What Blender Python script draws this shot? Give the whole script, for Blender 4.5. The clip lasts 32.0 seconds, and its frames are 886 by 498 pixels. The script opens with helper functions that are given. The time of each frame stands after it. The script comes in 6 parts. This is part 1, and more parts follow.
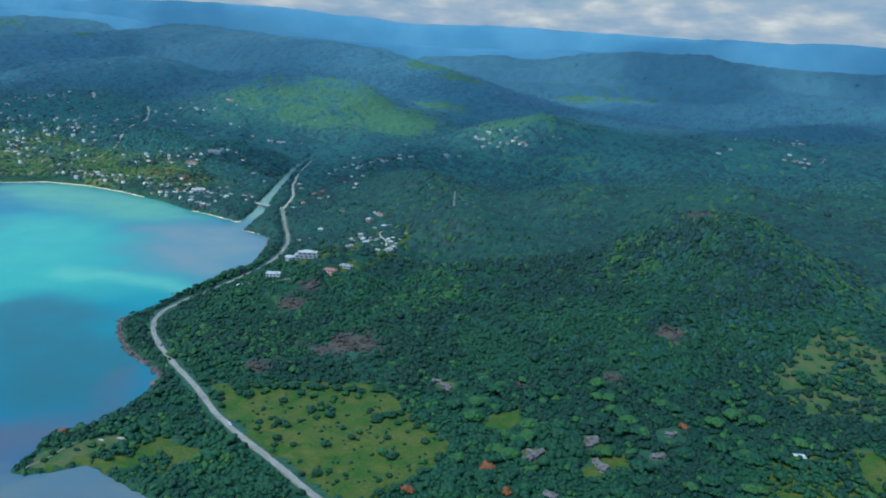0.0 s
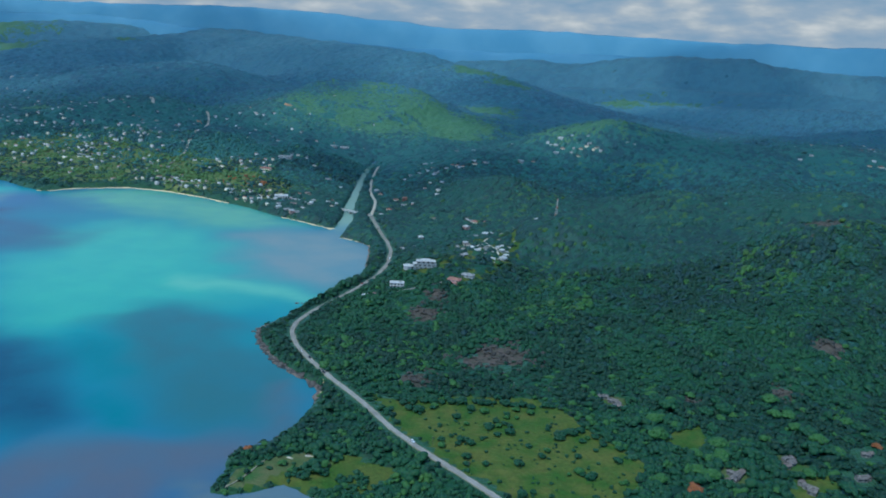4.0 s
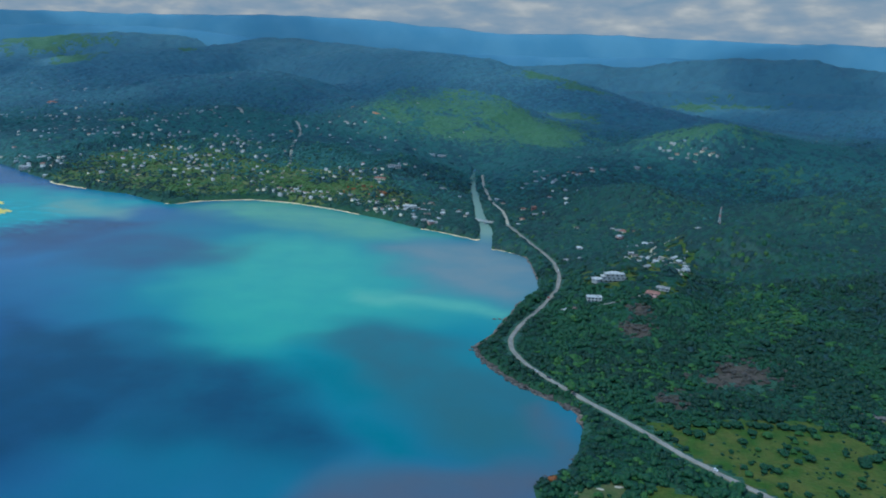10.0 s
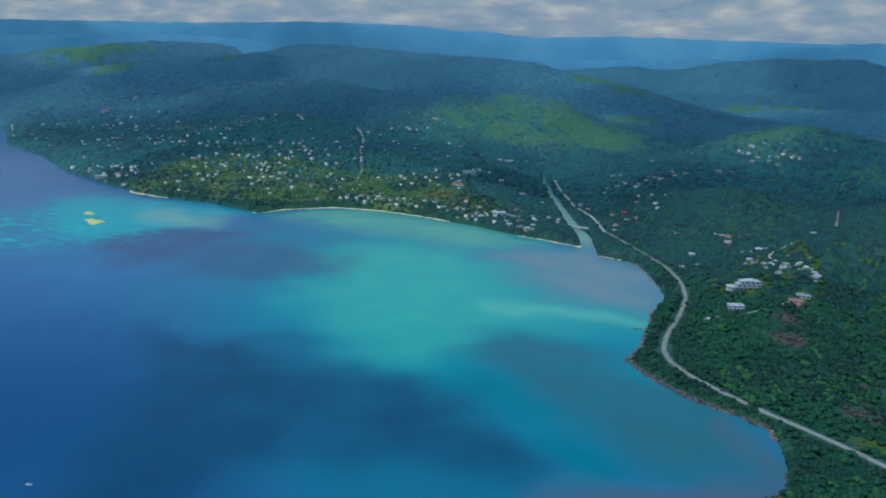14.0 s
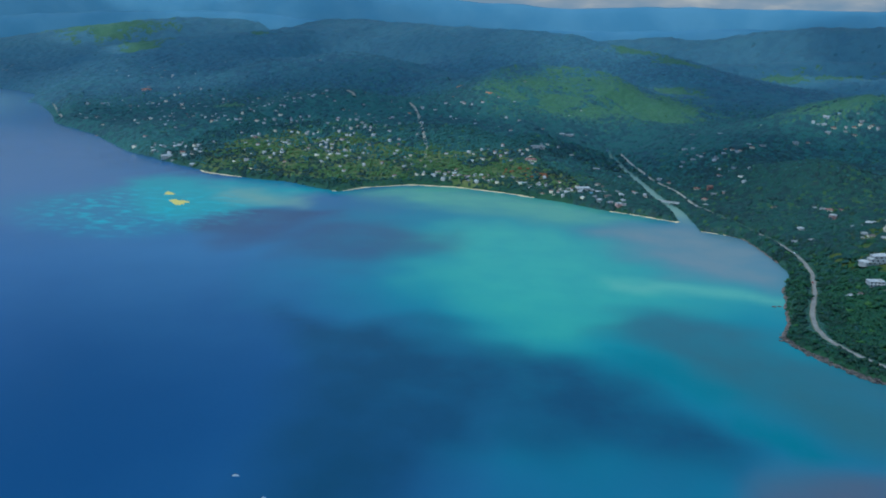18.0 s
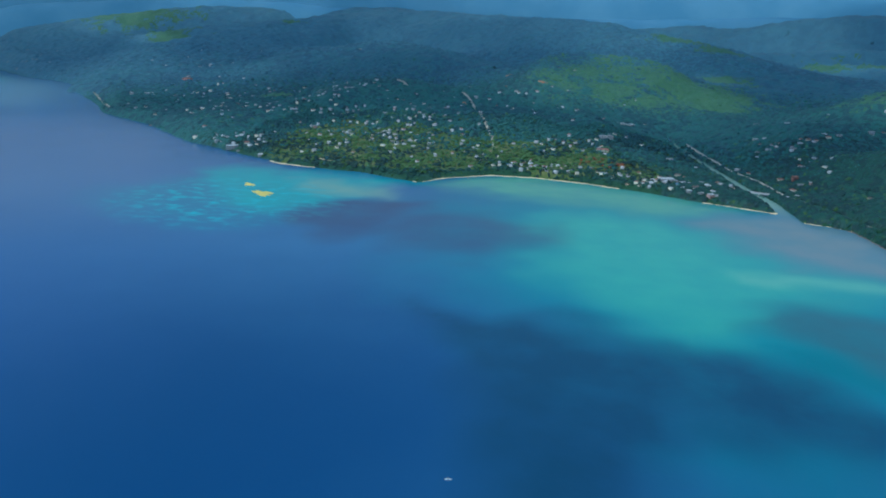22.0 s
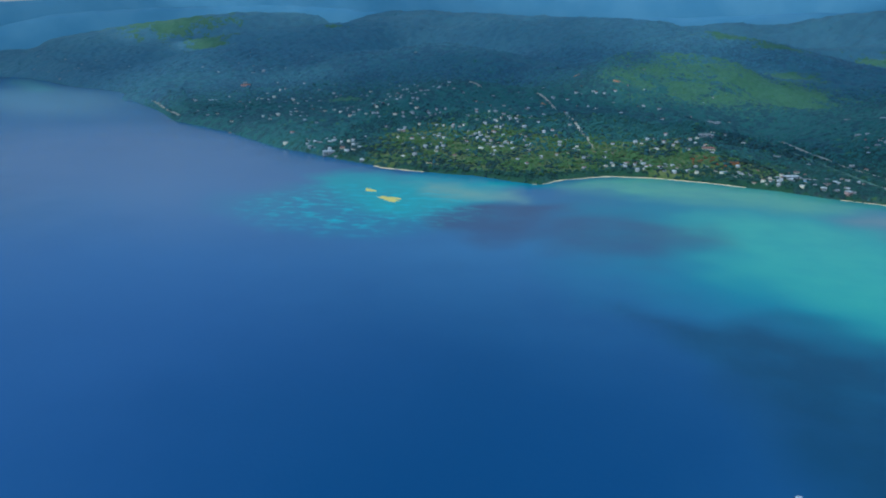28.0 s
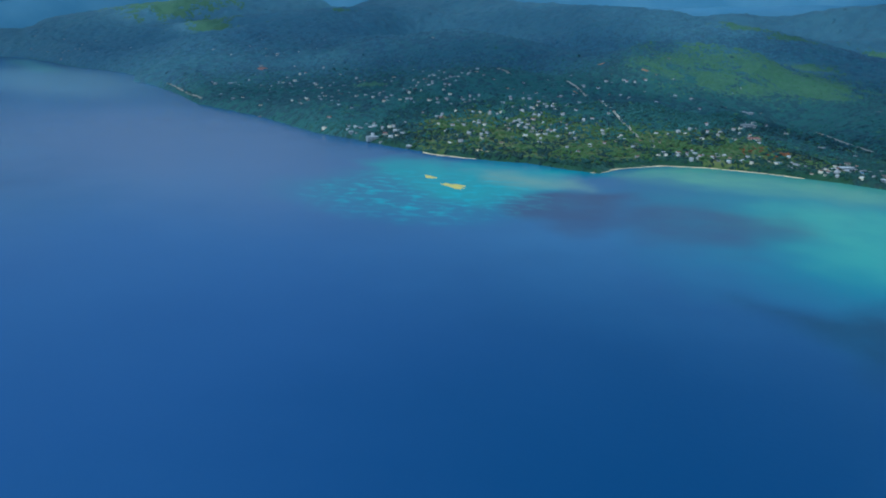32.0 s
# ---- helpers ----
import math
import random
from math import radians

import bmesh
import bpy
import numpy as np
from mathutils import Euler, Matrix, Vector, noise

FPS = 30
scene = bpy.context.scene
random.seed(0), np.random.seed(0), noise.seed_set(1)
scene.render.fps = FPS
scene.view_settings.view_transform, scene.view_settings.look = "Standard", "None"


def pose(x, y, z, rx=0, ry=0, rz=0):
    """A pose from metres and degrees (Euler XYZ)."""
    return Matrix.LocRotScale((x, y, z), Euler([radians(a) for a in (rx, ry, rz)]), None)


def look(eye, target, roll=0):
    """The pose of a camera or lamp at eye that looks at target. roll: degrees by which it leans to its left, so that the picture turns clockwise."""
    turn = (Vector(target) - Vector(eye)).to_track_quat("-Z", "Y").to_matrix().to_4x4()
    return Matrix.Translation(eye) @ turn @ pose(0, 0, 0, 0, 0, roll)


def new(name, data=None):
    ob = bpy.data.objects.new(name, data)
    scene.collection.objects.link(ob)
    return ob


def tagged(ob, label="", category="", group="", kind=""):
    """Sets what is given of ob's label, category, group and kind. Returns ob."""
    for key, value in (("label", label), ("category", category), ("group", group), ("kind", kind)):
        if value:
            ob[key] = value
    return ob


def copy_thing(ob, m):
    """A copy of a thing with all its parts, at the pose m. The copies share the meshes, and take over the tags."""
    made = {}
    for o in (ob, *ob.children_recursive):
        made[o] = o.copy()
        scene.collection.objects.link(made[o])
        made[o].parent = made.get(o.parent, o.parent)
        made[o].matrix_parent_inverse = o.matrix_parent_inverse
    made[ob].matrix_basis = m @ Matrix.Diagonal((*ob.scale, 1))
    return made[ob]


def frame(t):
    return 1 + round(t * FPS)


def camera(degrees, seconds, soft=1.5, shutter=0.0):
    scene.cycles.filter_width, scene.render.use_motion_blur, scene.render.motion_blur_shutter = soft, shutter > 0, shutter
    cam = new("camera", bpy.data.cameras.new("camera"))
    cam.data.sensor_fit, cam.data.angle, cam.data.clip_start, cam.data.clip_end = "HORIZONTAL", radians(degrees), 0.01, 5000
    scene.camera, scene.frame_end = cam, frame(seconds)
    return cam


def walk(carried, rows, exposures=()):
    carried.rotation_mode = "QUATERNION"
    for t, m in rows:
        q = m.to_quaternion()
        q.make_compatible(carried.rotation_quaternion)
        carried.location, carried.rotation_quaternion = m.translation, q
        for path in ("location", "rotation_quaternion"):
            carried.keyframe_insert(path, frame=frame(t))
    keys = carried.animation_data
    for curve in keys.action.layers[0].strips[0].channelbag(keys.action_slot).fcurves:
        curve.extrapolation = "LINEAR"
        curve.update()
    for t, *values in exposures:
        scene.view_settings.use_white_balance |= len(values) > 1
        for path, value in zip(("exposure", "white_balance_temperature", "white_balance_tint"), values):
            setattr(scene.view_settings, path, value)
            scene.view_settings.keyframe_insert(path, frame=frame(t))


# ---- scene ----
cam = camera(60.96, 32.0, soft=1.9)
# seconds, place, heading to the left of north, pitch, roll
PATH = [
    (0, -0.0, -0.0, 320.0, 7.16, -15.71, 3.59),
    (0.5, -18.0, -0.0, 319.0, 7.25, -15.54, 3.52),
    (1, -36.1, -0.0, 318.0, 7.36, -15.44, 3.51),
    (1.5, -54.1, -0.1, 317.0, 7.46, -15.40, 3.54),
    (2, -72.1, -0.1, 316.1, 7.56, -15.38, 3.58),
    (2.5, -90.1, -0.2, 315.1, 7.65, -15.39, 3.57),
    (3, -108.1, -0.2, 314.1, 7.73, -15.41, 3.55),
    (3.5, -126.1, -0.3, 313.2, 7.84, -15.43, 3.55),
    (5.5, -197.9, -0.8, 309.5, 8.38, -15.52, 3.33),
    (6, -215.8, -1.0, 308.6, 8.54, -15.49, 3.23),
    (6.5, -233.7, -1.2, 307.7, 8.67, -15.45, 3.17),
    (7, -251.6, -1.4, 306.9, 8.81, -15.38, 3.07),
    (7.5, -269.5, -1.6, 306.0, 8.94, -15.31, 3.01),
    (8, -287.3, -1.8, 305.1, 9.07, -15.26, 2.89),
    (8.5, -305.2, -2.1, 304.3, 9.19, -15.21, 2.79),
    (9, -323.0, -2.4, 303.4, 9.28, -15.18, 2.67),
    (9.5, -340.9, -2.7, 302.6, 9.35, -15.15, 2.59),
    (10, -358.7, -3.0, 301.8, 9.37, -15.11, 2.62),
    (10.5, -376.5, -3.4, 300.9, 9.40, -15.04, 2.61),
    (11, -394.3, -3.7, 300.1, 9.43, -14.96, 2.64),
    (11.5, -412.1, -4.1, 299.3, 9.47, -14.88, 2.65),
    (12, -429.8, -4.6, 298.5, 9.55, -14.80, 2.64),
    (12.5, -447.6, -5.0, 297.8, 9.72, -14.74, 2.55),
    (13, -465.3, -5.5, 297.0, 9.91, -14.72, 2.36),
    (13.5, -483.0, -6.0, 296.2, 10.15, -14.74, 2.18),
    (14, -500.7, -6.5, 295.5, 10.41, -14.80, 1.86),
    (14.5, -518.4, -7.0, 294.7, 10.69, -14.84, 1.60),
    (16.5, -589.1, -9.5, 291.8, 11.27, -15.58, 0.91),
    (17, -606.7, -10.2, 291.1, 11.16, -15.96, 0.97),
    (17.5, -624.3, -10.9, 290.4, 11.01, -16.33, 1.06),
    (18, -641.9, -11.7, 289.7, 10.80, -16.68, 1.13),
    (18.5, -659.5, -12.4, 289.0, 10.60, -16.96, 1.19),
    (19, -677.0, -13.2, 288.4, 10.46, -17.17, 1.17),
    (19.5, -694.6, -14.1, 287.7, 10.36, -17.30, 1.15),
    (20, -712.1, -15.0, 287.0, 10.39, -17.34, 1.13),
    (20.5, -729.6, -15.9, 286.4, 10.49, -17.38, 1.10),
    (21, -747.1, -16.8, 285.8, 10.67, -17.42, 1.06),
    (21.5, -764.6, -17.8, 285.1, 10.83, -17.44, 1.07),
    (22, -782.1, -18.8, 284.5, 10.97, -17.45, 1.08),
    (22.5, -799.5, -19.8, 283.9, 11.01, -17.42, 1.12),
    (23, -817.0, -20.9, 283.3, 10.94, -17.36, 1.20),
    (23.5, -834.4, -22.0, 282.7, 10.73, -17.30, 1.30),
    (24, -851.8, -23.2, 282.1, 10.52, -17.23, 1.35),
    (24.5, -869.2, -24.4, 281.5, 10.30, -17.17, 1.36),
    (25, -886.6, -25.6, 281.0, 10.19, -17.14, 1.28),
    (25.5, -903.9, -26.9, 280.4, 10.21, -17.11, 1.18),
    (27.5, -973.2, -32.4, 278.2, 10.93, -17.21, 0.17),
    (28, -990.5, -33.8, 277.7, 11.09, -17.24, -0.01),
    (28.5, -1007.7, -35.3, 277.2, 11.13, -17.33, -0.11),
    (29, -1025.0, -36.9, 276.7, 11.08, -17.42, -0.12),
    (29.5, -1042.2, -38.5, 276.2, 10.91, -17.55, 0.08),
    (30, -1059.4, -40.1, 275.7, 10.60, -17.71, 0.35),
    (30.5, -1076.6, -41.8, 275.2, 10.20, -17.89, 0.60),
    (31, -1093.8, -43.5, 274.8, 9.82, -18.04, 0.80),
    (31.5, -1110.9, -45.3, 274.3, 9.47, -18.13, 1.01),
    (32, -1128.1, -47.1, 273.8, 9.22, -18.18, 1.03),
]


def pose_of(x, y, z, yaw, pitch, roll):
    a, b = radians(yaw), radians(pitch)
    ahead = (-math.sin(a) * math.cos(b), math.cos(a) * math.cos(b), math.sin(b))
    return look((x, y, z), (x + ahead[0], y + ahead[1], z + ahead[2]), roll)


walk(cam, [(row[0], pose_of(*row[1:])) for row in PATH], exposures=[(0.0, 0.58, 5220.0, -2.0), (3.0, 0.46, 5210.0, -2.0), (6.0, 0.29, 5190.0, -2.0), (13.0, 0.11, 5180.0, -2.0), (19.0, 0.10, 5160.0, -2.0), (26.0, 0.10, 5110.0, -2.0), (32.0, 0.04, 5060.0, -2.0)])

# ---- light ----
SUN_AZIMUTH, SUN_ELEVATION = -140.0, 63.0  # degrees east of north, above the horizon
sun_way = Vector((math.sin(radians(SUN_AZIMUTH)) * math.cos(radians(SUN_ELEVATION)),
                  math.cos(radians(SUN_AZIMUTH)) * math.cos(radians(SUN_ELEVATION)), math.sin(radians(SUN_ELEVATION))))
world = bpy.data.worlds.new("tropical_sky")
scene.world = world
world.use_nodes = True
wn = world.node_tree.nodes
sky = wn.new("ShaderNodeTexSky")
sky.sky_type, sky.sun_disc = "NISHITA", False
sky.sun_elevation, sky.sun_rotation = radians(SUN_ELEVATION), radians(SUN_AZIMUTH)
sky.altitude, sky.air_density, sky.dust_density, sky.ozone_density = 300, 1.6, 0.3, 5.0
world.node_tree.links.new(sky.outputs[0], wn["Background"].inputs[0])
wn["Background"].inputs[1].default_value = 0.145
sun = new("sun", bpy.data.lights.new("sun", "SUN"))
sun.data.energy, sun.data.angle, sun.data.color = 2.35, radians(3.0), (1.0, 0.95, 0.84)
sun.matrix_world = look(sun_way * 3000, (0, 0, 0))


# ---- materials ----
def material(name, rough=0.7, spec=0.3, metal=0.0):
    m = bpy.data.materials.new(name)
    m.use_nodes = True
    b = m.node_tree.nodes["Principled BSDF"]
    b.inputs["Roughness"].default_value, b.inputs["Metallic"].default_value = rough, metal
    b.inputs["Specular IOR Level"].default_value = spec
    return m, m.node_tree.nodes, m.node_tree.links, b


def ramp_node(nodes, stops):
    r = nodes.new("ShaderNodeValToRGB")
    while len(r.color_ramp.elements) < len(stops):
        r.color_ramp.elements.new(0.5)
    for e, (at, c) in zip(r.color_ramp.elements, stops):
        e.position, e.color = at, (*c, 1)
    return r


def noise_node(nodes, links, size, detail=3.0, source=None):
    """Noise with features about size metres across, in world places."""
    n = nodes.new("ShaderNodeTexNoise")
    n.inputs["Scale"].default_value, n.inputs["Detail"].default_value = 1.0 / size, detail
    if source is None:
        source = nodes.new("ShaderNodeNewGeometry").outputs["Position"]
    links.new(source, n.inputs["Vector"])
    return n


def mix_node(nodes, links, fac, a, b, kind="MIX"):
    m = nodes.new("ShaderNodeMix")
    m.data_type, m.blend_type = "RGBA", kind
    for socket, value in ((m.inputs[0], fac), (m.inputs[6], a), (m.inputs[7], b)):
        if isinstance(value, (int, float)):
            socket.default_value = value
        elif isinstance(value, tuple):
            socket.default_value = (*value, 1)
        else:
            links.new(value, socket)
    return m.outputs[2]


def bump_to(nodes, links, b, height, strength, distance):
    n = nodes.new("ShaderNodeBump")
    n.inputs["Strength"].default_value, n.inputs["Distance"].default_value = strength, distance
    links.new(height, n.inputs["Height"])
    links.new(n.outputs[0], b.inputs["Normal"])


def foliage(name, dark, mid, light, sheen=0.1, gloss=0.08, even=0.0):
    m, nodes, links, b = material(name, 0.6, 0.4)
    isle = nodes.new("ShaderNodeNewGeometry")
    big = noise_node(nodes, links, 130, 3)
    small = noise_node(nodes, links, 1.3, 4)
    add = nodes.new("ShaderNodeMath")
    add.operation = "MULTIPLY_ADD"
    links.new(isle.outputs["Random Per Island"], add.inputs[0])
    add.inputs[1].default_value = 0.16
    half = nodes.new("ShaderNodeMath")
    half.operation = "MULTIPLY_ADD"
    links.new(big.outputs[0], half.inputs[0])
    half.inputs[1].default_value, half.inputs[2].default_value = 0.8, -0.58
    tree = noise_node(nodes, links, 9, 1)  # from tree to tree
    each = nodes.new("ShaderNodeMath")
    each.operation = "MULTIPLY_ADD"
    links.new(tree.outputs[0], each.inputs[0])
    each.inputs[1].default_value = 0.45
    grove = noise_node(nodes, links, 34, 2)
    stand = nodes.new("ShaderNodeMath")
    stand.operation = "MULTIPLY_ADD"
    links.new(grove.outputs[0], stand.inputs[0])
    stand.inputs[1].default_value = 0.7
    links.new(half.outputs[0], stand.inputs[2])
    links.new(stand.outputs[0], each.inputs[2])
    links.new(each.outputs[0], add.inputs[2])
    r = ramp_node(nodes, [(0.12, dark), (0.5, mid), (0.95, light)])
    links.new(add.outputs[0], r.inputs[0])
    links.new(mix_node(nodes, links, small.outputs[0], r.outputs[0], tuple(c * 0.78 for c in mid), "MIX"), b.inputs["Base Color"])
    # bluish sheen stands in for haze over the crowns
    b.inputs["Sheen Weight"].default_value = sheen
    b.inputs["Sheen Roughness"].default_value = 0.45
    b.inputs["Sheen Tint"].default_value = (0.55, 0.82, 1.0, 1)
    bump_to(nodes, links, b, small.outputs[0], 0.7, 1.0)
    thin = nodes.new("ShaderNodeBsdfTranslucent")  # light through the leaves
    links.new(r.outputs[0], thin.inputs["Color"])
    both = nodes.new("ShaderNodeMixShader")
    both.inputs[0].default_value = 0.3
    links.new(b.outputs[0], both.inputs[1])
    links.new(thin.outputs[0], both.inputs[2])
    haze_gloss = nodes.new("ShaderNodeBsdfGlossy")  # blue gloss imitating haze, strongest at a low slant
    haze_gloss.inputs["Color"].default_value, haze_gloss.inputs["Roughness"].default_value = (0.42, 0.68, 0.94, 1), 0.9
    slant = nodes.new("ShaderNodeLayerWeight")
    slant.inputs["Blend"].default_value = 0.5
    low = nodes.new("ShaderNodeMath")
    low.operation = "POWER"
    links.new(slant.outputs["Facing"], low.inputs[0])
    low.inputs[1].default_value = 1.3
    much = nodes.new("ShaderNodeMath")
    much.operation = "MULTIPLY"
    part_even = nodes.new("ShaderNodeMapRange")  # how even the haze gloss is over the crown
    part_even.inputs["To Min"].default_value, part_even.inputs["To Max"].default_value = even * 0.75, 1 - even * 0.25
    links.new(low.outputs[0], part_even.inputs["Value"])
    links.new(part_even.outputs[0], much.inputs[0])
    much.inputs[1].default_value = gloss
    last = nodes.new("ShaderNodeMixShader")
    links.new(much.outputs[0], last.inputs[0])
    links.new(both.outputs[0], last.inputs[1])
    links.new(haze_gloss.outputs[0], last.inputs[2])
    links.new(last.outputs[0], nodes["Material Output"].inputs["Surface"])
    return m


def mottled(name, a, b_colour, size, rough=0.8, spec=0.25, fine=0.4, bump=0.3, sheen=0.0):
    """Two tones in patches of that size, with finer grain and relief."""
    m, nodes, links, b = material(name, rough, spec)
    big = noise_node(nodes, links, size, 4)
    grain = noise_node(nodes, links, fine, 4)
    r = ramp_node(nodes, [(0.35, a), (0.65, b_colour)])
    links.new(big.outputs[0], r.inputs[0])
    g = ramp_node(nodes, [(0.25, (0.7, 0.7, 0.7)), (0.75, (1.15, 1.15, 1.15))])
    links.new(grain.outputs[0], g.inputs[0])
    links.new(mix_node(nodes, links, 1.0, r.outputs[0], g.outputs[0], "MULTIPLY"), b.inputs["Base Color"])
    bump_to(nodes, links, b, grain.outputs[0], bump, fine)
    # same blue-tinted sheen, a haze stand-in on open ground
    b.inputs["Sheen Weight"].default_value = sheen
    b.inputs["Sheen Tint"].default_value = (0.55, 0.82, 1.0, 1)
    return m


LEAF = foliage("leaf_green", (0.006, 0.037, 0.013), (0.013, 0.071, 0.021), (0.037, 0.127, 0.026), 0.0, 0.025)
LEAF_DARK = foliage("leaf_dark", (0.004, 0.026, 0.011), (0.007, 0.045, 0.017), (0.017, 0.072, 0.020), 0.0, 0.025)
LEAF_PALE = foliage("leaf_pale", (0.021, 0.082, 0.015), (0.044, 0.130, 0.022), (0.092, 0.180, 0.028), 0.0, 0.02)
# slope, hill, ridge and far leaves: distance haze put into bluer base colours
HAZY_SLOPE_LEAF = foliage("hazy_slope_leaf", (0.009, 0.042, 0.026), (0.016, 0.075, 0.039), (0.036, 0.113, 0.043), 0.0, 0.03, 0.8)
HAZY_SLOPE_DARK = foliage("hazy_slope_leaf_dark", (0.005, 0.026, 0.019), (0.009, 0.043, 0.026), (0.017, 0.062, 0.031), 0.0, 0.03, 0.8)
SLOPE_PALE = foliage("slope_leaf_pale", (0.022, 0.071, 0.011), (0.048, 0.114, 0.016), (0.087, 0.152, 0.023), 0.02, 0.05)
# village garden green, lightened so the gardens look sunlit
SUNLIT_GARDEN = foliage("sunlit_garden_leaf", (0.046, 0.118, 0.028), (0.090, 0.178, 0.042), (0.170, 0.240, 0.062), 0.0, 0.03)
HAZY_HILL_LEAF = foliage("hazy_hill_leaf", (0.019, 0.087, 0.069), (0.036, 0.139, 0.092), (0.062, 0.189, 0.098), 0.0, 0.06, 1.0)
HAZY_HILL_DARK = foliage("hazy_hill_leaf_dark", (0.012, 0.050, 0.047), (0.019, 0.075, 0.059), (0.030, 0.101, 0.064), 0.0, 0.06, 1.0)
# sunlight put into the colour of chosen hill patches
SUNLIT_HILL_LEAF = foliage("sunlit_hill_leaf", (0.042, 0.125, 0.044), (0.080, 0.188, 0.066), (0.130, 0.243, 0.080), 0.03, 0.05, 0.5)
HAZY_FAR_LEAF = foliage("hazy_far_leaf", (0.054, 0.144, 0.178), (0.071, 0.183, 0.210), (0.090, 0.217, 0.215), 0.0, 0.09, 1.0)
HAZY_FAR_DARK = foliage("hazy_far_leaf_dark", (0.046, 0.124, 0.163), (0.061, 0.159, 0.190), (0.076, 0.188, 0.198), 0.0, 0.09, 1.0)
HAZY_RIDGE_LEAF = foliage("hazy_ridge_leaf", (0.031, 0.106, 0.120), (0.048, 0.148, 0.151), (0.069, 0.185, 0.158), 0.0, 0.09, 1.0)
HAZY_RIDGE_DARK = foliage("hazy_ridge_leaf_dark", (0.022, 0.072, 0.097), (0.034, 0.102, 0.121), (0.048, 0.129, 0.130), 0.0, 0.09, 1.0)
LEAF_DRY = foliage("leaf_dry", (0.040, 0.044, 0.028), (0.078, 0.066, 0.050), (0.118, 0.090, 0.074), 0.0, 0.02)
LEAF_FLAME = foliage("flame_blossom", (0.10, 0.045, 0.012), (0.27, 0.090, 0.022), (0.36, 0.16, 0.03), 0.0, 0.02)
SHELF = mottled("brown_shore_rock", (0.068, 0.053, 0.045), (0.211, 0.161, 0.133), 2.2, 0.85, 0.3, 0.6, 0.8)
BARK = mottled("bark", (0.10, 0.075, 0.05), (0.19, 0.15, 0.11), 1.5, 0.9)
FLOOR = mottled("forest_floor", (0.013, 0.048, 0.013), (0.020, 0.062, 0.016), 40, 0.9, 0.2, 3.0, 0.5, 0.25)
GRASS = mottled("pasture_grass", (0.030, 0.076, 0.007), (0.080, 0.092, 0.016), 16, 0.85, 0.2, 3.0, 0.4, 0.02)
# scrub green lightened to read as a sunlit slope
SUNLIT_SCRUB = mottled("sunlit_green_scrub", (0.050, 0.145, 0.024), (0.105, 0.205, 0.036), 26, 0.85, 0.2, 3.0, 0.4, 0.3)
SOIL = mottled("thin_dry_pasture", (0.040, 0.090, 0.024), (0.092, 0.100, 0.042), 14, 0.9, 0.15, 1.5, 0.4)
DRY_SOIL = mottled("dry_brown_scrub", (0.050, 0.050, 0.036), (0.098, 0.076, 0.064), 7, 0.9, 0.15, 1.6, 0.6)
YARD = mottled("village_ground", (0.040, 0.100, 0.020), (0.150, 0.165, 0.055), 24, 0.9, 0.15, 2.5, 0.4, 0.05)
SAND = mottled("beach_sand", (0.60, 0.45, 0.24), (0.72, 0.57, 0.33), 8, 0.85, 0.2, 0.5, 0.2)
ROCK = mottled("shore_rock", (0.035, 0.031, 0.029), (0.120, 0.102, 0.088), 2.5, 0.85, 0.3, 0.5, 0.7)
REEF_SAND = mottled("reef_sand", (0.55, 0.44, 0.09), (0.70, 0.56, 0.13), 6, 0.7, 0.3, 0.8, 0.2)
ASPHALT = mottled("asphalt", (0.185, 0.174, 0.155), (0.265, 0.248, 0.222), 9, 0.85, 0.2, 0.3, 0.15)
DIRT = mottled("dirt_track", (0.33, 0.29, 0.23), (0.46, 0.41, 0.33), 6, 0.9, 0.15, 0.6, 0.3)
VERGE = mottled("gravel_verge", (0.115, 0.125, 0.075), (0.240, 0.220, 0.170), 5, 0.9, 0.15, 0.8, 0.3)
CLAY = mottled("cleared_clay", (0.34, 0.17, 0.09), (0.48, 0.28, 0.17), 9, 0.9, 0.15, 1.0, 0.4)
CONCRETE = mottled("concrete", (0.38, 0.37, 0.35), (0.50, 0.49, 0.46), 3, 0.8, 0.3, 0.4, 0.2)
WHITE_WALL = mottled("white_render", (0.320, 0.312, 0.296), (0.512, 0.496, 0.472), 3, 0.7, 0.3, 0.4, 0.1)
CREAM_WALL = mottled("cream_render", (0.58, 0.50, 0.36), (0.70, 0.62, 0.47), 3, 0.7, 0.3, 0.4, 0.1)
PINK_WALL = mottled("pink_render", (0.52, 0.30, 0.26), (0.62, 0.38, 0.33), 3, 0.7, 0.3, 0.4, 0.1)
GREY_WALL = mottled("bare_block_wall", (0.28, 0.27, 0.26), (0.40, 0.38, 0.36), 2, 0.85, 0.2, 0.4, 0.2)
TILE_RED = mottled("faded_red_roof", (0.20, 0.095, 0.072), (0.33, 0.165, 0.125), 2.5, 0.75, 0.3, 0.4, 0.3)
ZINC = mottled("weathered_zinc_roof", (0.15, 0.145, 0.138), (0.34, 0.33, 0.32), 2, 0.6, 0.3, 0.5, 0.2)
FARM_ROOF = mottled("rusted_zinc_roof", (0.060, 0.050, 0.044), (0.190, 0.170, 0.155), 1.2, 0.75, 0.2, 0.4, 0.3)
FARM_WALL = mottled("stained_block_wall", (0.13, 0.12, 0.105), (0.27, 0.25, 0.22), 1.6, 0.85, 0.2, 0.4, 0.2)
WHITE_ROOF = mottled("white_roof", (0.328, 0.320, 0.304), (0.546, 0.538, 0.523), 4, 0.6, 0.3, 0.5, 0.1)
VILLA_WALL = mottled("weathered_villa_render", (0.30, 0.29, 0.28), (0.48, 0.46, 0.44), 2.5, 0.75, 0.3, 0.5, 0.2)
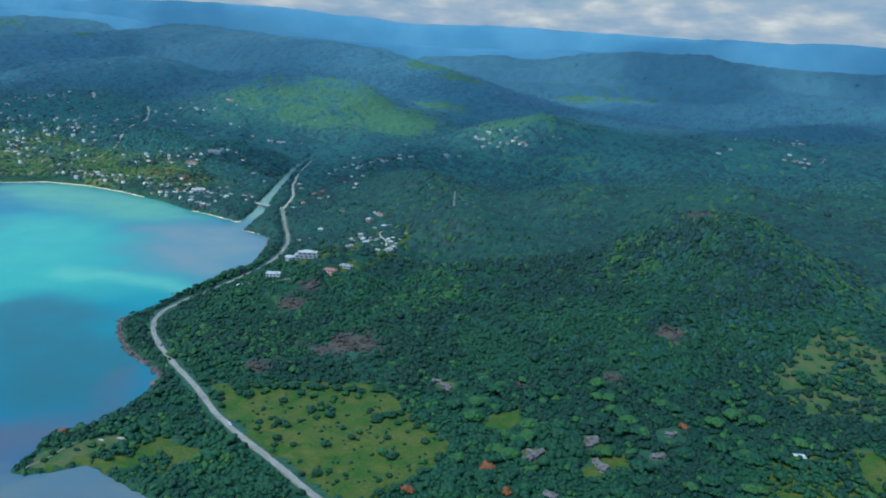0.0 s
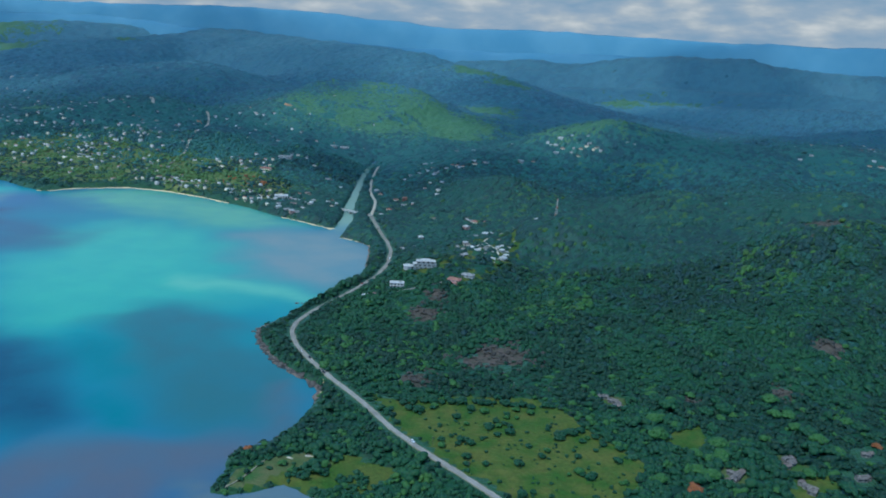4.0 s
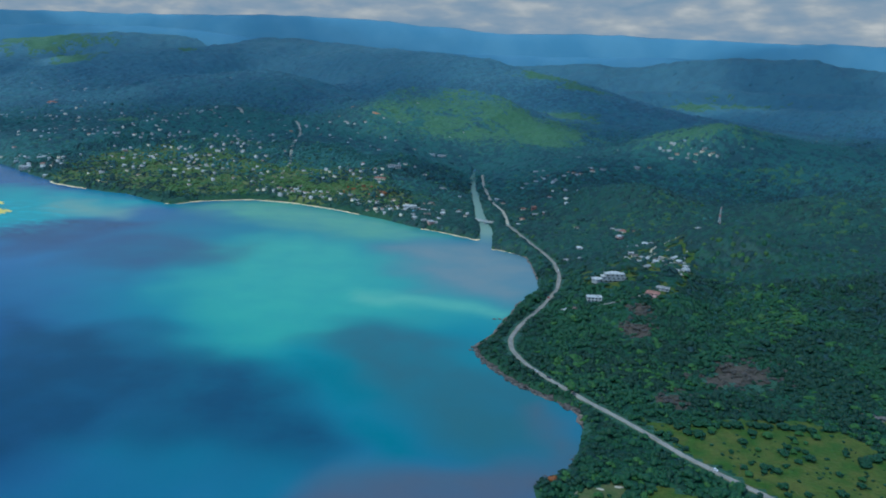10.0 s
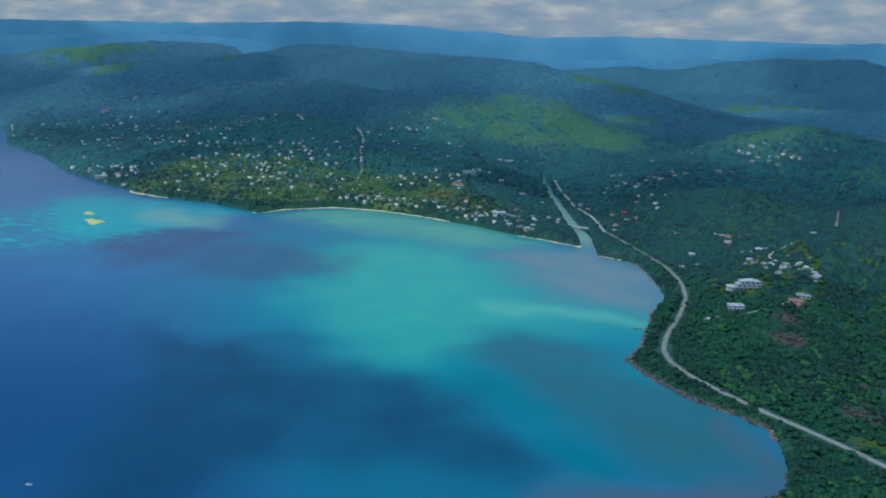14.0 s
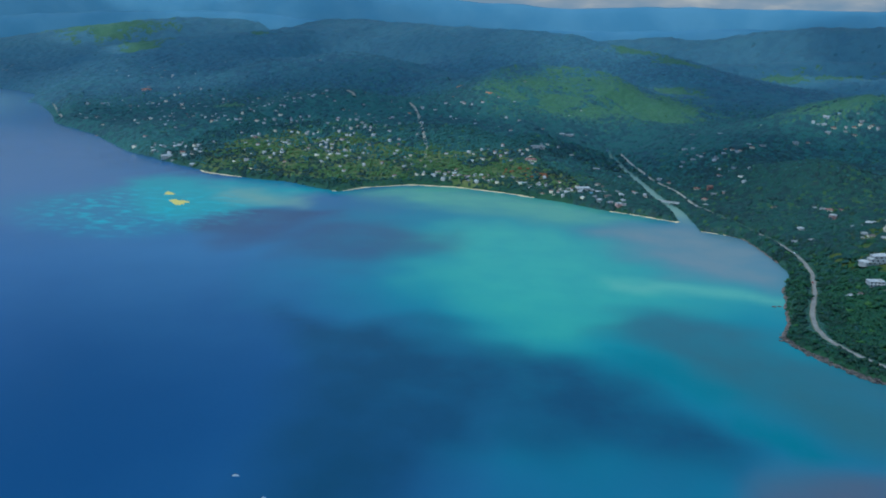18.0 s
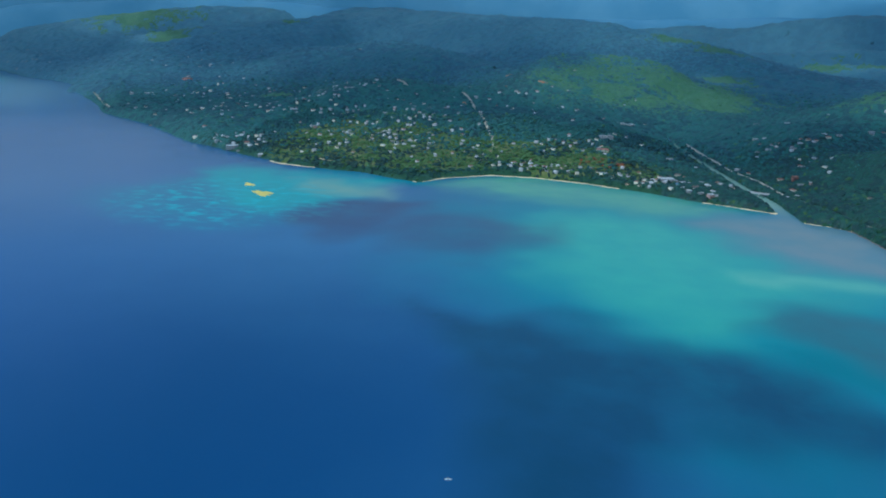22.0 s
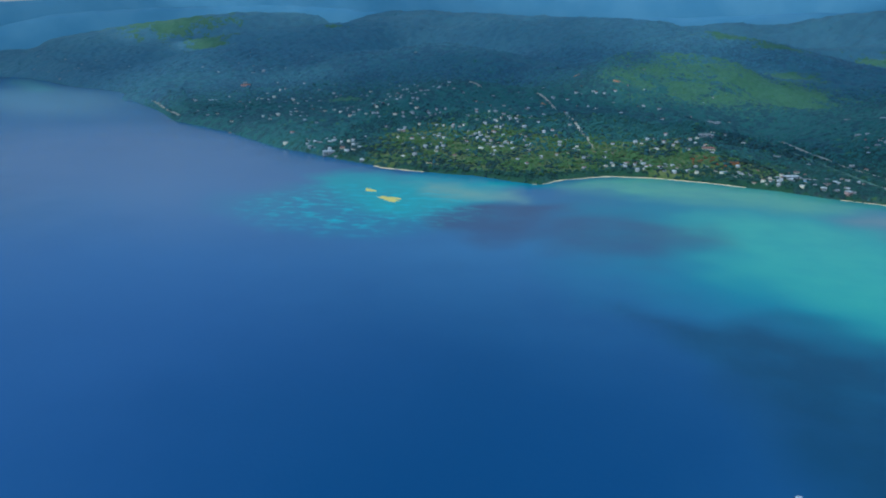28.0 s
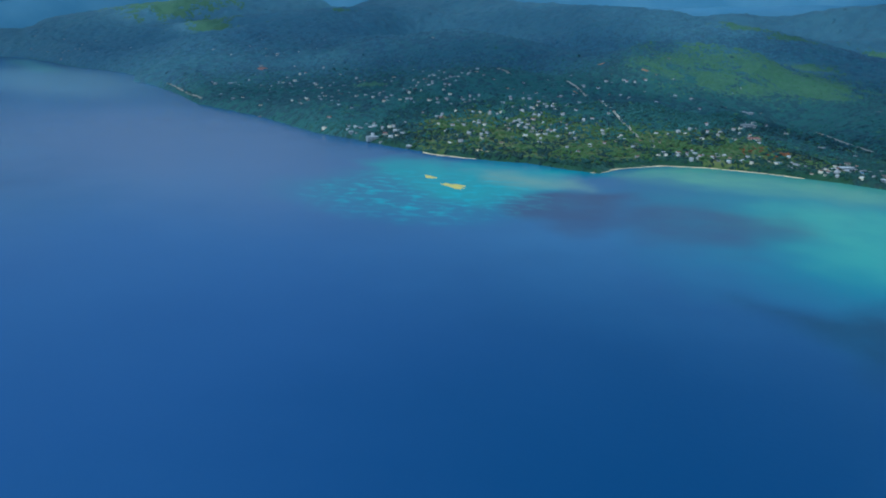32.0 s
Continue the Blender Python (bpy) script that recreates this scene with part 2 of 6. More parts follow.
VILLA_ROOF = mottled("stained_villa_roof", (0.32, 0.31, 0.30), (0.50, 0.49, 0.47), 3, 0.7, 0.3, 0.6, 0.2)
BROWN_ROOF = mottled("brown_shingle_roof", (0.11, 0.085, 0.075), (0.19, 0.15, 0.13), 3, 0.8, 0.2, 0.5, 0.4)
BLUE_ROOF = mottled("blue_metal_roof", (0.10, 0.20, 0.30), (0.18, 0.30, 0.40), 4, 0.5, 0.4, 0.5, 0.2)
GLASS = material("window_glass", 0.12, 0.5)[0]
GLASS.node_tree.nodes["Principled BSDF"].inputs["Base Color"].default_value = (0.03, 0.04, 0.05, 1)
DOOR = mottled("painted_door", (0.16, 0.09, 0.05), (0.24, 0.14, 0.08), 1, 0.6, 0.3, 0.2, 0.2)
RED_PAINT = mottled("red_mast_paint", (0.42, 0.05, 0.03), (0.52, 0.08, 0.05), 2, 0.5, 0.4, 0.3, 0.1)
RUBBER = mottled("rubber", (0.015, 0.015, 0.015), (0.03, 0.03, 0.03), 0.5, 0.8, 0.3, 0.1, 0.1)
CAR_WHITE = mottled("white_car_paint", (0.74, 0.74, 0.74), (0.80, 0.80, 0.80), 2, 0.25, 0.5, 0.5, 0.0)
CAR_DARK = mottled("dark_car_paint", (0.03, 0.035, 0.05), (0.05, 0.055, 0.07), 2, 0.25, 0.5, 0.5, 0.0)
CAR_RED = mottled("red_car_paint", (0.36, 0.03, 0.02), (0.42, 0.05, 0.03), 2, 0.25, 0.5, 0.5, 0.0)


def cloud_material():
    m, nodes, links, b = material("cloud", 1.0, 0.0)
    b.inputs["Base Color"].default_value = (0.92, 0.93, 0.95, 1)
    depth = nodes.new("ShaderNodeAttribute")
    depth.attribute_name = "dense"
    veil = nodes.new("ShaderNodeMath")  # thin enough to let part of the sun through
    veil.operation = "MULTIPLY"
    links.new(depth.outputs["Fac"], veil.inputs[0])
    veil.inputs[1].default_value = 0.46
    links.new(veil.outputs[0], b.inputs["Alpha"])
    n = noise_node(nodes, links, 90, 6)
    bump_to(nodes, links, b, n.outputs[0], 0.8, 60)
    return m


CLOUD = cloud_material()


BED_TONES = [("sand_flat", (0.068, 0.300, 0.222)), ("shoal", (0.105, 0.285, 0.185)), ("silt", (0.150, 0.190, 0.190)), ("weedy_sand", (0.034, 0.112, 0.128)),
             ("seagrass", (0.012, 0.048, 0.090)), ("teal_gap", (0.016, 0.135, 0.158)), ("red_weed", (0.088, 0.092, 0.114)), ("lagoon", (0.110, 0.142, 0.142)), ("reef_weed", (0.034, 0.058, 0.112)),
             ("reef_flat", (0.032, 0.285, 0.262)), ("pale_bar", (0.175, 0.285, 0.215)), ("green_streak", (0.130, 0.340, 0.240))]


def sea_material():
    """Seabed seen through clear water: deep blue, sand flats in turquoise, dark seagrass beds and a flecked reef."""
    m, nodes, links, b = material("sea_water", 0.2, 0.09)
    place = nodes.new("ShaderNodeNewGeometry").outputs["Position"]
    warp = noise_node(nodes, links, 120, 4, place)
    shift = nodes.new("ShaderNodeVectorMath")
    shift.operation = "MULTIPLY_ADD"
    links.new(warp.outputs["Color"], shift.inputs[0])
    shift.inputs[1].default_value, shift.inputs[2].default_value = (130, 130, 0), (-65, -65, 0)
    bent = nodes.new("ShaderNodeVectorMath")
    bent.operation = "ADD"
    links.new(place, bent.inputs[0])
    links.new(shift.outputs[0], bent.inputs[1])
    streak = noise_node(nodes, links, 260, 4, place)
    base = ramp_node(nodes, [(0.3, (0.026, 0.082, 0.172)), (0.7, (0.038, 0.112, 0.212))])
    links.new(streak.outputs[0], base.inputs[0])
    colour = base.outputs[0]

    def patch(colour, x, y, long, wide, turn, tone, strength, soft=0.6):
        mp = nodes.new("ShaderNodeMapping")
        mp.vector_type = "TEXTURE"
        mp.inputs["Location"].default_value = (x, y, 0)
        mp.inputs["Rotation"].default_value = (0, 0, radians(turn))
        mp.inputs["Scale"].default_value = (long, wide, 1000)
        links.new(bent.outputs[0], mp.inputs["Vector"])
        ln = nodes.new("ShaderNodeVectorMath")
        ln.operation = "LENGTH"
        links.new(mp.outputs[0], ln.inputs[0])
        sm = nodes.new("ShaderNodeMapRange")
        sm.interpolation_type = "SMOOTHSTEP"
        sm.inputs["From Min"].default_value, sm.inputs["From Max"].default_value = 1 + soft * 0.5, 1 - soft * 0.5
        sm.inputs["To Max"].default_value = strength
        links.new(ln.outputs["Value"], sm.inputs["Value"])
        return mix_node(nodes, links, sm.outputs[0], colour, tone)

    # broad changes of tone: place, length, width, turn, colour, strength, softness
    # the lighter patch at (-1560, 520) has purple window glare in its colour
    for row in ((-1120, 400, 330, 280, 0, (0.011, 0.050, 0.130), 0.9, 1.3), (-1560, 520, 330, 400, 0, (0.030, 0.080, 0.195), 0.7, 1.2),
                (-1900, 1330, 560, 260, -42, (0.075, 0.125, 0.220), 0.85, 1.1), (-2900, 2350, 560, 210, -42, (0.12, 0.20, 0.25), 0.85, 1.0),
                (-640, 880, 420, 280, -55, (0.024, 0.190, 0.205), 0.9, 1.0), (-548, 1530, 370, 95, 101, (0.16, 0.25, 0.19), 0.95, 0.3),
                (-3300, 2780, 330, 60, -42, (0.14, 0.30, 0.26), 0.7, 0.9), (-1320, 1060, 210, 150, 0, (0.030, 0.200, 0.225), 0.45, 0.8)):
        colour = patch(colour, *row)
    # what lies on the shallow bed, laid down ring by ring
    cloudy = noise_node(nodes, links, 55, 5, place)
    thick = nodes.new("ShaderNodeMapRange")
    thick.inputs["From Min"].default_value, thick.inputs["From Max"].default_value = 0.3, 0.62
    thick.inputs["To Min"].default_value, thick.inputs["To Max"].default_value = 0.76, 1.05
    links.new(cloudy.outputs[0], thick.inputs["Value"])
    for name, tone in BED_TONES:
        bed = nodes.new("ShaderNodeAttribute")
        bed.attribute_name = name
        much = nodes.new("ShaderNodeMath")
        much.operation, much.use_clamp = "MULTIPLY", True
        links.new(bed.outputs["Fac"], much.inputs[0])
        links.new(thick.outputs[0], much.inputs[1])
        colour = mix_node(nodes, links, much.outputs[0], colour, tone)
    # broken coral heads round the sandbar
    mp = nodes.new("ShaderNodeMapping")
    mp.vector_type = "TEXTURE"
    mp.inputs["Location"].default_value, mp.inputs["Scale"].default_value = (-1325, 1050, 0), (190, 160, 1000)
    links.new(bent.outputs[0], mp.inputs["Vector"])
    ln = nodes.new("ShaderNodeVectorMath")
    ln.operation = "LENGTH"
    links.new(mp.outputs[0], ln.inputs[0])
    near = nodes.new("ShaderNodeMapRange")
    near.inputs["From Min"].default_value, near.inputs["From Max"].default_value = 1.1, 0.6
    links.new(ln.outputs["Value"], near.inputs["Value"])
    st = nodes.new("ShaderNodeMapping")
    st.inputs["Scale"].default_value = (0.8, 1.15, 1)
    links.new(place, st.inputs["Vector"])
    heads = noise_node(nodes, links, 20, 7, st.outputs[0])
    cut = ramp_node(nodes, [(0.48, (0, 0, 0)), (0.74, (0.75, 0.75, 0.75))])
    links.new(heads.outputs[0], cut.inputs[0])
    both = nodes.new("ShaderNodeMath")
    both.operation = "MULTIPLY"
    links.new(cut.outputs[0], both.inputs[0])
    links.new(near.outputs[0], both.inputs[1])
    colour = mix_node(nodes, links, both.outputs[0], colour, (0.04, 0.38, 0.37))
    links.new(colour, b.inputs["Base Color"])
    wave = noise_node(nodes, links, 5, 4, place)
    bump_to(nodes, links, b, wave.outputs[0], 0.25, 0.5)
    return m


SEA = sea_material()


# ---- the lie of the land ----
# coastline, from the near lagoon round the bay to the far western shore
COAST_EAST = [(3600, -900), (1500, -200), (700, 180), (200, 340), (-120, 392), (-220, 412), (-281, 438), (-301, 447), (-312, 452),
              (-327, 438), (-345, 430), (-360, 430), (-362, 440), (-358, 452), (-367, 479), (-361, 491), (-343, 507), (-335, 535),
              (-330, 575), (-333, 604), (-352, 618), (-393, 649), (-423, 686), (-436, 708), (-440, 726), (-426, 766), (-418, 810),
              (-404, 888), (-387, 935), (-390, 985), (-402, 1050), (-412, 1092), (-434, 1111), (-474, 1125)]
COAST_BAY = [(-480, 1170), (-496, 1170), (-530, 1188), (-567, 1205), (-617, 1225), (-671, 1260), (-727, 1284), (-790, 1312), (-880, 1335),
             (-960, 1332), (-1038, 1285), (-1071, 1237), (-1086, 1246), (-1125, 1261), (-1193, 1297), (-1245, 1300), (-1314, 1318),
             (-1378, 1336), (-1404, 1360), (-1485, 1404)]
COAST_WEST = [(-1560, 1453), (-1654, 1504), (-1737, 1580), (-1879, 1710), (-1969, 1771), (-2118, 1872), (-2305, 2098), (-2502, 2299),
              (-2567, 2320), (-2590, 2350), (-2701, 2553), (-2815, 2641), (-3065, 2755), (-3355, 2972), (-3578, 3114), (-3800, 3140),
              (-5200, 3300)]
COAST = COAST_EAST + COAST_BAY + COAST_WEST
LAND = COAST + [(-5200, 5200), (3600, 5200)]
RIVER = [(-480, 1130), (-485, 1180), (-491, 1249), (-516, 1353), (-544, 1507), (-566, 1630), (-588, 1775), (-600, 1900)]
ROAD = [(-30, 372), (-90, 412), (-153, 462), (-181, 484), (-223, 516), (-258, 548), (-290, 584), (-322, 614), (-360, 654), (-384, 684), (-401, 714), (-406, 745),
        (-398, 790), (-378, 858), (-362, 930), (-360, 990), (-370, 1060), (-388, 1110), (-406, 1150), (-430, 1209), (-456, 1276)]
RIVER_ROAD = [(-456, 1276), (-466, 1340), (-478, 1400), (-511, 1489), (-532, 1580), (-545, 1642), (-567, 1790)]
BRIDGE = [(-456, 1276), (-525, 1306)]
# rounded hills: place, rise and breadth
HILLS_WIDE = [(-1000, 2300, 26, 800), (-2000, 2700, 36, 800), (300, 2000, 57, 700), (1250, 1500, 90, 800), (0, 3300, 70, 800),
              (-1500, 3700, 170, 900), (-3000, 3700, 44, 900), (1200, 3500, 69, 900), (250, 1150, 28, 420), (1600, 2000, 89, 600),
              (1500, 700, 38, 500), (1700, 3500, 120, 600)]
HILLS_NEAR = [(-420, 1330, -12, 110), (-290, 920, 17, 110), (-150, 1010, 12, 140), (210, 1010, 33, 190), (-132, 1180, 23, 110),
              (-250, 1440, 28, 120), (330, 780, 6, 160), (560, 1200, 21, 260), (-72, 1880, 73, 140), (170, 1900, 34, 200),
              (540, 1700, 16, 260), (900, 900, 13, 380), (-300, 1650, 28, 130), (-560, 1500, -22, 140), (-380, 2150, -15, 180)]
HILLS_WEST = [(-760, 1600, 7, 150), (-680, 1900, 39, 160), (-930, 2160, 50, 200), (-740, 2450, 137, 240), (-1050, 1800, 25, 160),
              (-1370, 2060, 51, 220), (-1650, 1760, 20, 190), (-1650, 2600, 41, 320), (-1200, 2600, 67, 260), (-2400, 2700, 20, 330)]
HILLS_RIDGE = [(-60, 3060, -20, 200), (-500, 3060, 61, 280), (-900, 3070, 109, 300), (-1350, 3080, 106, 330), (-1800, 3120, 100, 330),
               (-2250, 3250, 115, 380), (-2800, 3350, 66, 400), (-3300, 4050, 130, 480), (-2500, 4150, 145, 480), (-1500, 4150, 44, 480),
               (-500, 4100, 90, 420), (380, 4050, 150, 480), (1050, 4000, 150, 420), (350, 2900, -30, 330), (950, 2700, 40, 420)]
KNOLLS = [(-109, 1100, 24, 80), (-70, 1215, -30, 80), (206, 1000, 34, 95), (190, 1125, -26, 85), (60, 1115, -20, 75), (40, 1350, 26, 90), (110, 1360, 16, 80),
          (60, 1480, -36, 100), (-226, 1420, 22, 80), (-190, 1535, -24, 85), (330, 1300, 28, 100), (380, 1440, -30, 100), (0, 770, 10, 60), (120, 835, 16, 70), (-30, 905, -10, 60),
          (300, 960, 14, 70), (-560, 2250, -26, 110), (-840, 1960, -20, 85), (-1230, 2300, -24, 120), (-1480, 1860, 14, 100), (-160, 890, -14, 50), (-140, 1000, -20, 55),
          (-230, 1000, 8, 60), (-700, 2020, 16, 90)]
HILLS_INLAND = [(-3950, 3850, 70, 260), (-3500, 4150, 95, 330), (-3950, 4250, 140, 330), (-2966, 4250, 130, 330), (-3559, 3300, -8, 260), (-3335, 3700, 61, 330), (-3246, 3300, 22, 260), (-2639, 3000, 47, 260),
                (-2014, 3100, 9, 260), (738, 4000, 33, 330), (423, 4000, 11, 330), (1178, 4000, -21, 330), (1500, 4000, 87, 330), (1100, 2700, 37, 260), (800, 2700, 59, 260), (-573, 3300, 23, 260),
                (-331, 4000, 60, 330), (440, 4250, 54, 330), (229, 2893, 33, 260), (-476, 2989, 22, 260), (-776, 2597, 15, 260), (-109, 1873, 15, 150), (527, 1815, 17, 150), (-3289, 3042, 9, 260),
                (-1604, 3100, -5, 260), (342, 2884, 34, 260), (450, 3250, 13, 260), (600, 3100, 14, 260), (-200, 3600, 12, 330), (900, 3300, 16, 260), (1400, 3200, 31, 260), (-3700, 3500, 41, 260),
                (-4200, 3700, 119, 330)]
# crest lines of the far country: place and height
CREST_MAIN = [(-2100, 4130, 284), (-1865, 3978, 298), (-1700, 3873, 281), (-1535, 3766, 270), (-1250, 3582, 264), (-1000, 3420, 257), (-855, 3327, 247), (-740, 3253, 238),
              (-630, 3183, 217), (-520, 3111, 203), (-425, 3050, 184), (-335, 2992, 160), (-245, 2934, 138), (-165, 2882, 121), (-60, 2815, 100), (60, 2760, 84)]
CREST_WEST = [(-2741, 2650, 44), (-2650, 2770, 82), (-2575, 2862, 112), (-2490, 2970, 142), (-2420, 3065, 164), (-2340, 3170, 191), (-2225, 3320, 219), (-2155, 3415, 230), (-2060, 3535, 252),
              (-1980, 3640, 262), (-1950, 3740, 262)]
CREST_LEFT = [(-4300, 3480, 70), (-3870, 3500, 100), (-3740, 3570, 160), (-3500, 3710, 214), (-3200, 3880, 255), (-2950, 4030, 285), (-2500, 4250, 280)]
CREST_SPUR = [(-3350, 3330, 60), (-3150, 3500, 110), (-2900, 3620, 160), (-2600, 3700, 200), (-2300, 3800, 235)]
CREST_FAR = [(-650, 4200, 205), (-300, 4235, 230), (-110, 4225, 215), (80, 4203, 246), (224, 4179, 278), (391, 4144, 292), (620, 4085, 289), (763, 4042, 300), (900, 3994, 276),
             (1040, 3940, 258), (1450, 3760, 262), (1900, 3500, 250)]
CREST_MID = [(-150, 3600, 128), (80, 3640, 142), (300, 3718, 152), (560, 3660, 150), (820, 3560, 168), (1200, 3300, 170)]
CREST_LOW = [(70, 3330, 96), (260, 3370, 104), (430, 3290, 100), (640, 3080, 128), (900, 2900, 150), (1300, 2650, 170), (1800, 2300, 175)]
HILLS = HILLS_INLAND + KNOLLS + HILLS_WIDE + HILLS_NEAR + HILLS_WEST + HILLS_RIDGE
TABLE = np.random.default_rng(5).random((256, 256))


def ripple(x, y, size):
    """Smooth value noise from 0 to 1."""
    u, v = np.asarray(x, float) / size + 1000.37, np.asarray(y, float) / size + 1000.71
    i, j = np.floor(u).astype(int), np.floor(v).astype(int)
    a, b = u - i, v - j
    a, b = a * a * (3 - 2 * a), b * b * (3 - 2 * b)
    t = lambda p, q: TABLE[p % 256, q % 256]
    return (t(i, j) * (1 - a) + t(i + 1, j) * a) * (1 - b) + (t(i, j + 1) * (1 - a) + t(i + 1, j + 1) * a) * b


def way_off(x, y, line, closed=False):
    """Distance from places to a line of points."""
    x, y = np.asarray(x, float), np.asarray(y, float)
    best = np.full(x.shape, 1e9)
    pts = list(line) + ([line[0]] if closed else [])
    for (x0, y0), (x1, y1) in zip(pts, pts[1:]):
        dx, dy = x1 - x0, y1 - y0
        s = np.clip(((x - x0) * dx + (y - y0) * dy) / (dx * dx + dy * dy + 1e-9), 0, 1)
        best = np.minimum(best, np.hypot(x - x0 - s * dx, y - y0 - s * dy))
    return best


def inside(x, y, ring):
    x, y = np.asarray(x, float), np.asarray(y, float)
    odd = np.zeros(x.shape, bool)
    for (x0, y0), (x1, y1) in zip(ring, ring[1:] + ring[:1]):
        if y0 != y1:
            odd ^= ((y0 > y) != (y1 > y)) & (x < (x1 - x0) * (y - y0) / (y1 - y0) + x0)
    return odd


def crest_rise(x, y, line, broad):
    """Land that falls away on both sides of a crest line."""
    best, high = np.full(x.shape, 1e9), np.zeros(x.shape)
    for (x0, y0, z0), (x1, y1, z1) in zip(line, line[1:]):
        dx, dy = x1 - x0, y1 - y0
        s = np.clip(((x - x0) * dx + (y - y0) * dy) / (dx * dx + dy * dy), 0, 1)
        d = np.hypot(x - x0 - s * dx, y - y0 - s * dy)
        high = np.where(d < best, z0 + (z1 - z0) * s, high)
        best = np.minimum(best, d)
    gully = 1 + 0.5 * (ripple(x + 40, y, 190) - 0.5) * np.clip(best / 160, 0, 1)
    return high / (1 + (best * gully / broad) ** 2)


def far_height(x, y):
    """The ridges and valleys inland of the bay's own hills."""
    h = 24 + 40 * np.clip((y - 2600) / 1500, 0, 1)
    for line, broad in ((CREST_MAIN, 460), (CREST_WEST, 330), (CREST_LEFT, 330), (CREST_SPUR, 190), (CREST_FAR, 260), (CREST_MID, 150), (CREST_LOW, 170)):
        h = (h**8 + crest_rise(x, y, line, broad) ** 8) ** 0.125
    return h


def shore_off(x, y):
    """Metres inland from the coast; negative out at sea."""
    d = way_off(x, y, COAST)
    return np.where(inside(x, y, LAND), d, -d)


def ground_height(x, y):
    x, y = np.asarray(x, float), np.asarray(y, float)
    h = np.zeros(x.shape)
    for hx, hy, rise, broad in HILLS:
        h += rise * np.exp(-((x - hx) ** 2 + (y - hy) ** 2) / broad**2)
    far = np.clip((y - 2330 - np.clip(-1200 - x, 0, 300)) / 520, 0, 1)
    far = far * far * (3 - 2 * far)
    h = np.maximum(h * (1 - far), 0) + far_height(x, y) * far
    rough = np.clip(h / 40, 0.15, 1.0) * (1 - 0.35 * far)
    h += rough * ((ripple(x, y, 170) - 0.5) * 20 + (ripple(x, y, 75) - 0.5) * 8 + (ripple(x, y, 30) - 0.5) * 3)
    h += np.clip((h - 60) / 60, 0, 1.5) * (1 - 0.7 * far) * (0.5 - np.abs(ripple(x + 90, y, 260) - 0.5) * 2) * 12
    d = shore_off(x, y)
    h = np.minimum(np.maximum(h, 1.0), 1.0 + np.maximum(d, 0) * 0.42) + 1.4
    river = way_off(x, y, RIVER)
    h = np.minimum(h, 1.6 + np.maximum(river - 12, 0) * 0.25)
    road = np.minimum(way_off(x, y, ROAD), way_off(x, y, RIVER_ROAD))
    h = np.where(road < 60, np.minimum(h, 5.0 + np.maximum(road - 6, 0) * 0.4), h)
    h = np.where(d < 6, np.interp(d, (-6, 0, 6), (-4, -0.1, 1.5)), h)
    half = np.clip(10 - (y - 1170) * 0.011, 3.5, 10)
    return np.where((river < half + 3) & (d > -5), np.minimum(h, -1.5 + np.clip(river - half, -1, 3) * 0.9), h)


# ---- building helpers ----
def part(name, bm, mat, parent, label=""):
    me = bpy.data.meshes.new(name)
    bm.to_mesh(me)
    bm.free()
    me.materials.append(mat)
    ob = new(name, me)
    ob.parent = parent
    if label:
        tagged(ob, label)
    return ob


def mesh_of(name, verts, tris, mats, slots=None, smooth=False):
    """A mesh of many triangles or quads from arrays."""
    me = bpy.data.meshes.new(name)
    n, k = tris.shape
    me.vertices.add(len(verts))
    me.vertices.foreach_set("co", np.ascontiguousarray(verts, np.float32).ravel())
    me.loops.add(n * k)
    me.loops.foreach_set("vertex_index", np.ascontiguousarray(tris, np.int32).ravel())
    me.polygons.add(n)
    me.polygons.foreach_set("loop_start", np.arange(0, n * k, k, dtype=np.int32))
    for m in mats:
        me.materials.append(m)
    if slots is not None:
        me.polygons.foreach_set("material_index", np.ascontiguousarray(slots, np.int32))
    if smooth:
        me.polygons.foreach_set("use_smooth", np.ones(n, bool))
    me.update(calc_edges=True)
    return me


def box(bm, cx, cy, cz, sx, sy, sz):
    return bmesh.ops.create_cube(bm, size=1, matrix=Matrix.Translation((cx, cy, cz)) @ Matrix.Diagonal((sx, sy, sz, 1)))


def z_at(x, y):
    return float(ground_height(np.array([x]), np.array([y]))[0])


def empty(name):
    return new(name, None)


# ---- sea and ground ----
SAND_FLAT = [(-880, 950), (-870, 985), (-800, 1090), (-700, 1100), (-620, 1000), (-560, 890), (-500, 850), (-424, 825), (-510, 765), (-590, 710), (-680, 645), (-750, 720), (-830, 840)]
SHOAL = [(-1060, 1240), (-1000, 1310), (-880, 1340), (-790, 1318), (-660, 1262), (-530, 1195), (-600, 1150), (-720, 1130), (-900, 1190)]
SILT = [(-640, 1100), (-520, 1150), (-470, 1130), (-405, 1090), (-380, 985), (-385, 900), (-430, 868), (-520, 880), (-590, 980)]
WEEDY_SAND = [(-610, 712), (-520, 748), (-440, 728), (-405, 680), (-345, 620), (-322, 590), (-325, 540), (-380, 500), (-450, 520), (-500, 570), (-550, 630)]
SEAGRASS = [(-950, 680), (-860, 660), (-790, 668), (-700, 640), (-640, 612), (-600, 590), (-555, 535), (-520, 490), (-530, 452), (-580, 452), (-640, 472), (-690, 490), (-718, 455),
            (-722, 400), (-730, 330), (-835, 320), (-835, 372), (-862, 450), (-885, 550)]
TEAL_GAP = [(-720, 470), (-670, 494), (-620, 472), (-545, 448), (-520, 400), (-690, 380)]
TEAL_STREAK = [(-620, 640), (-560, 640), (-522, 596), (-545, 578), (-600, 598)]
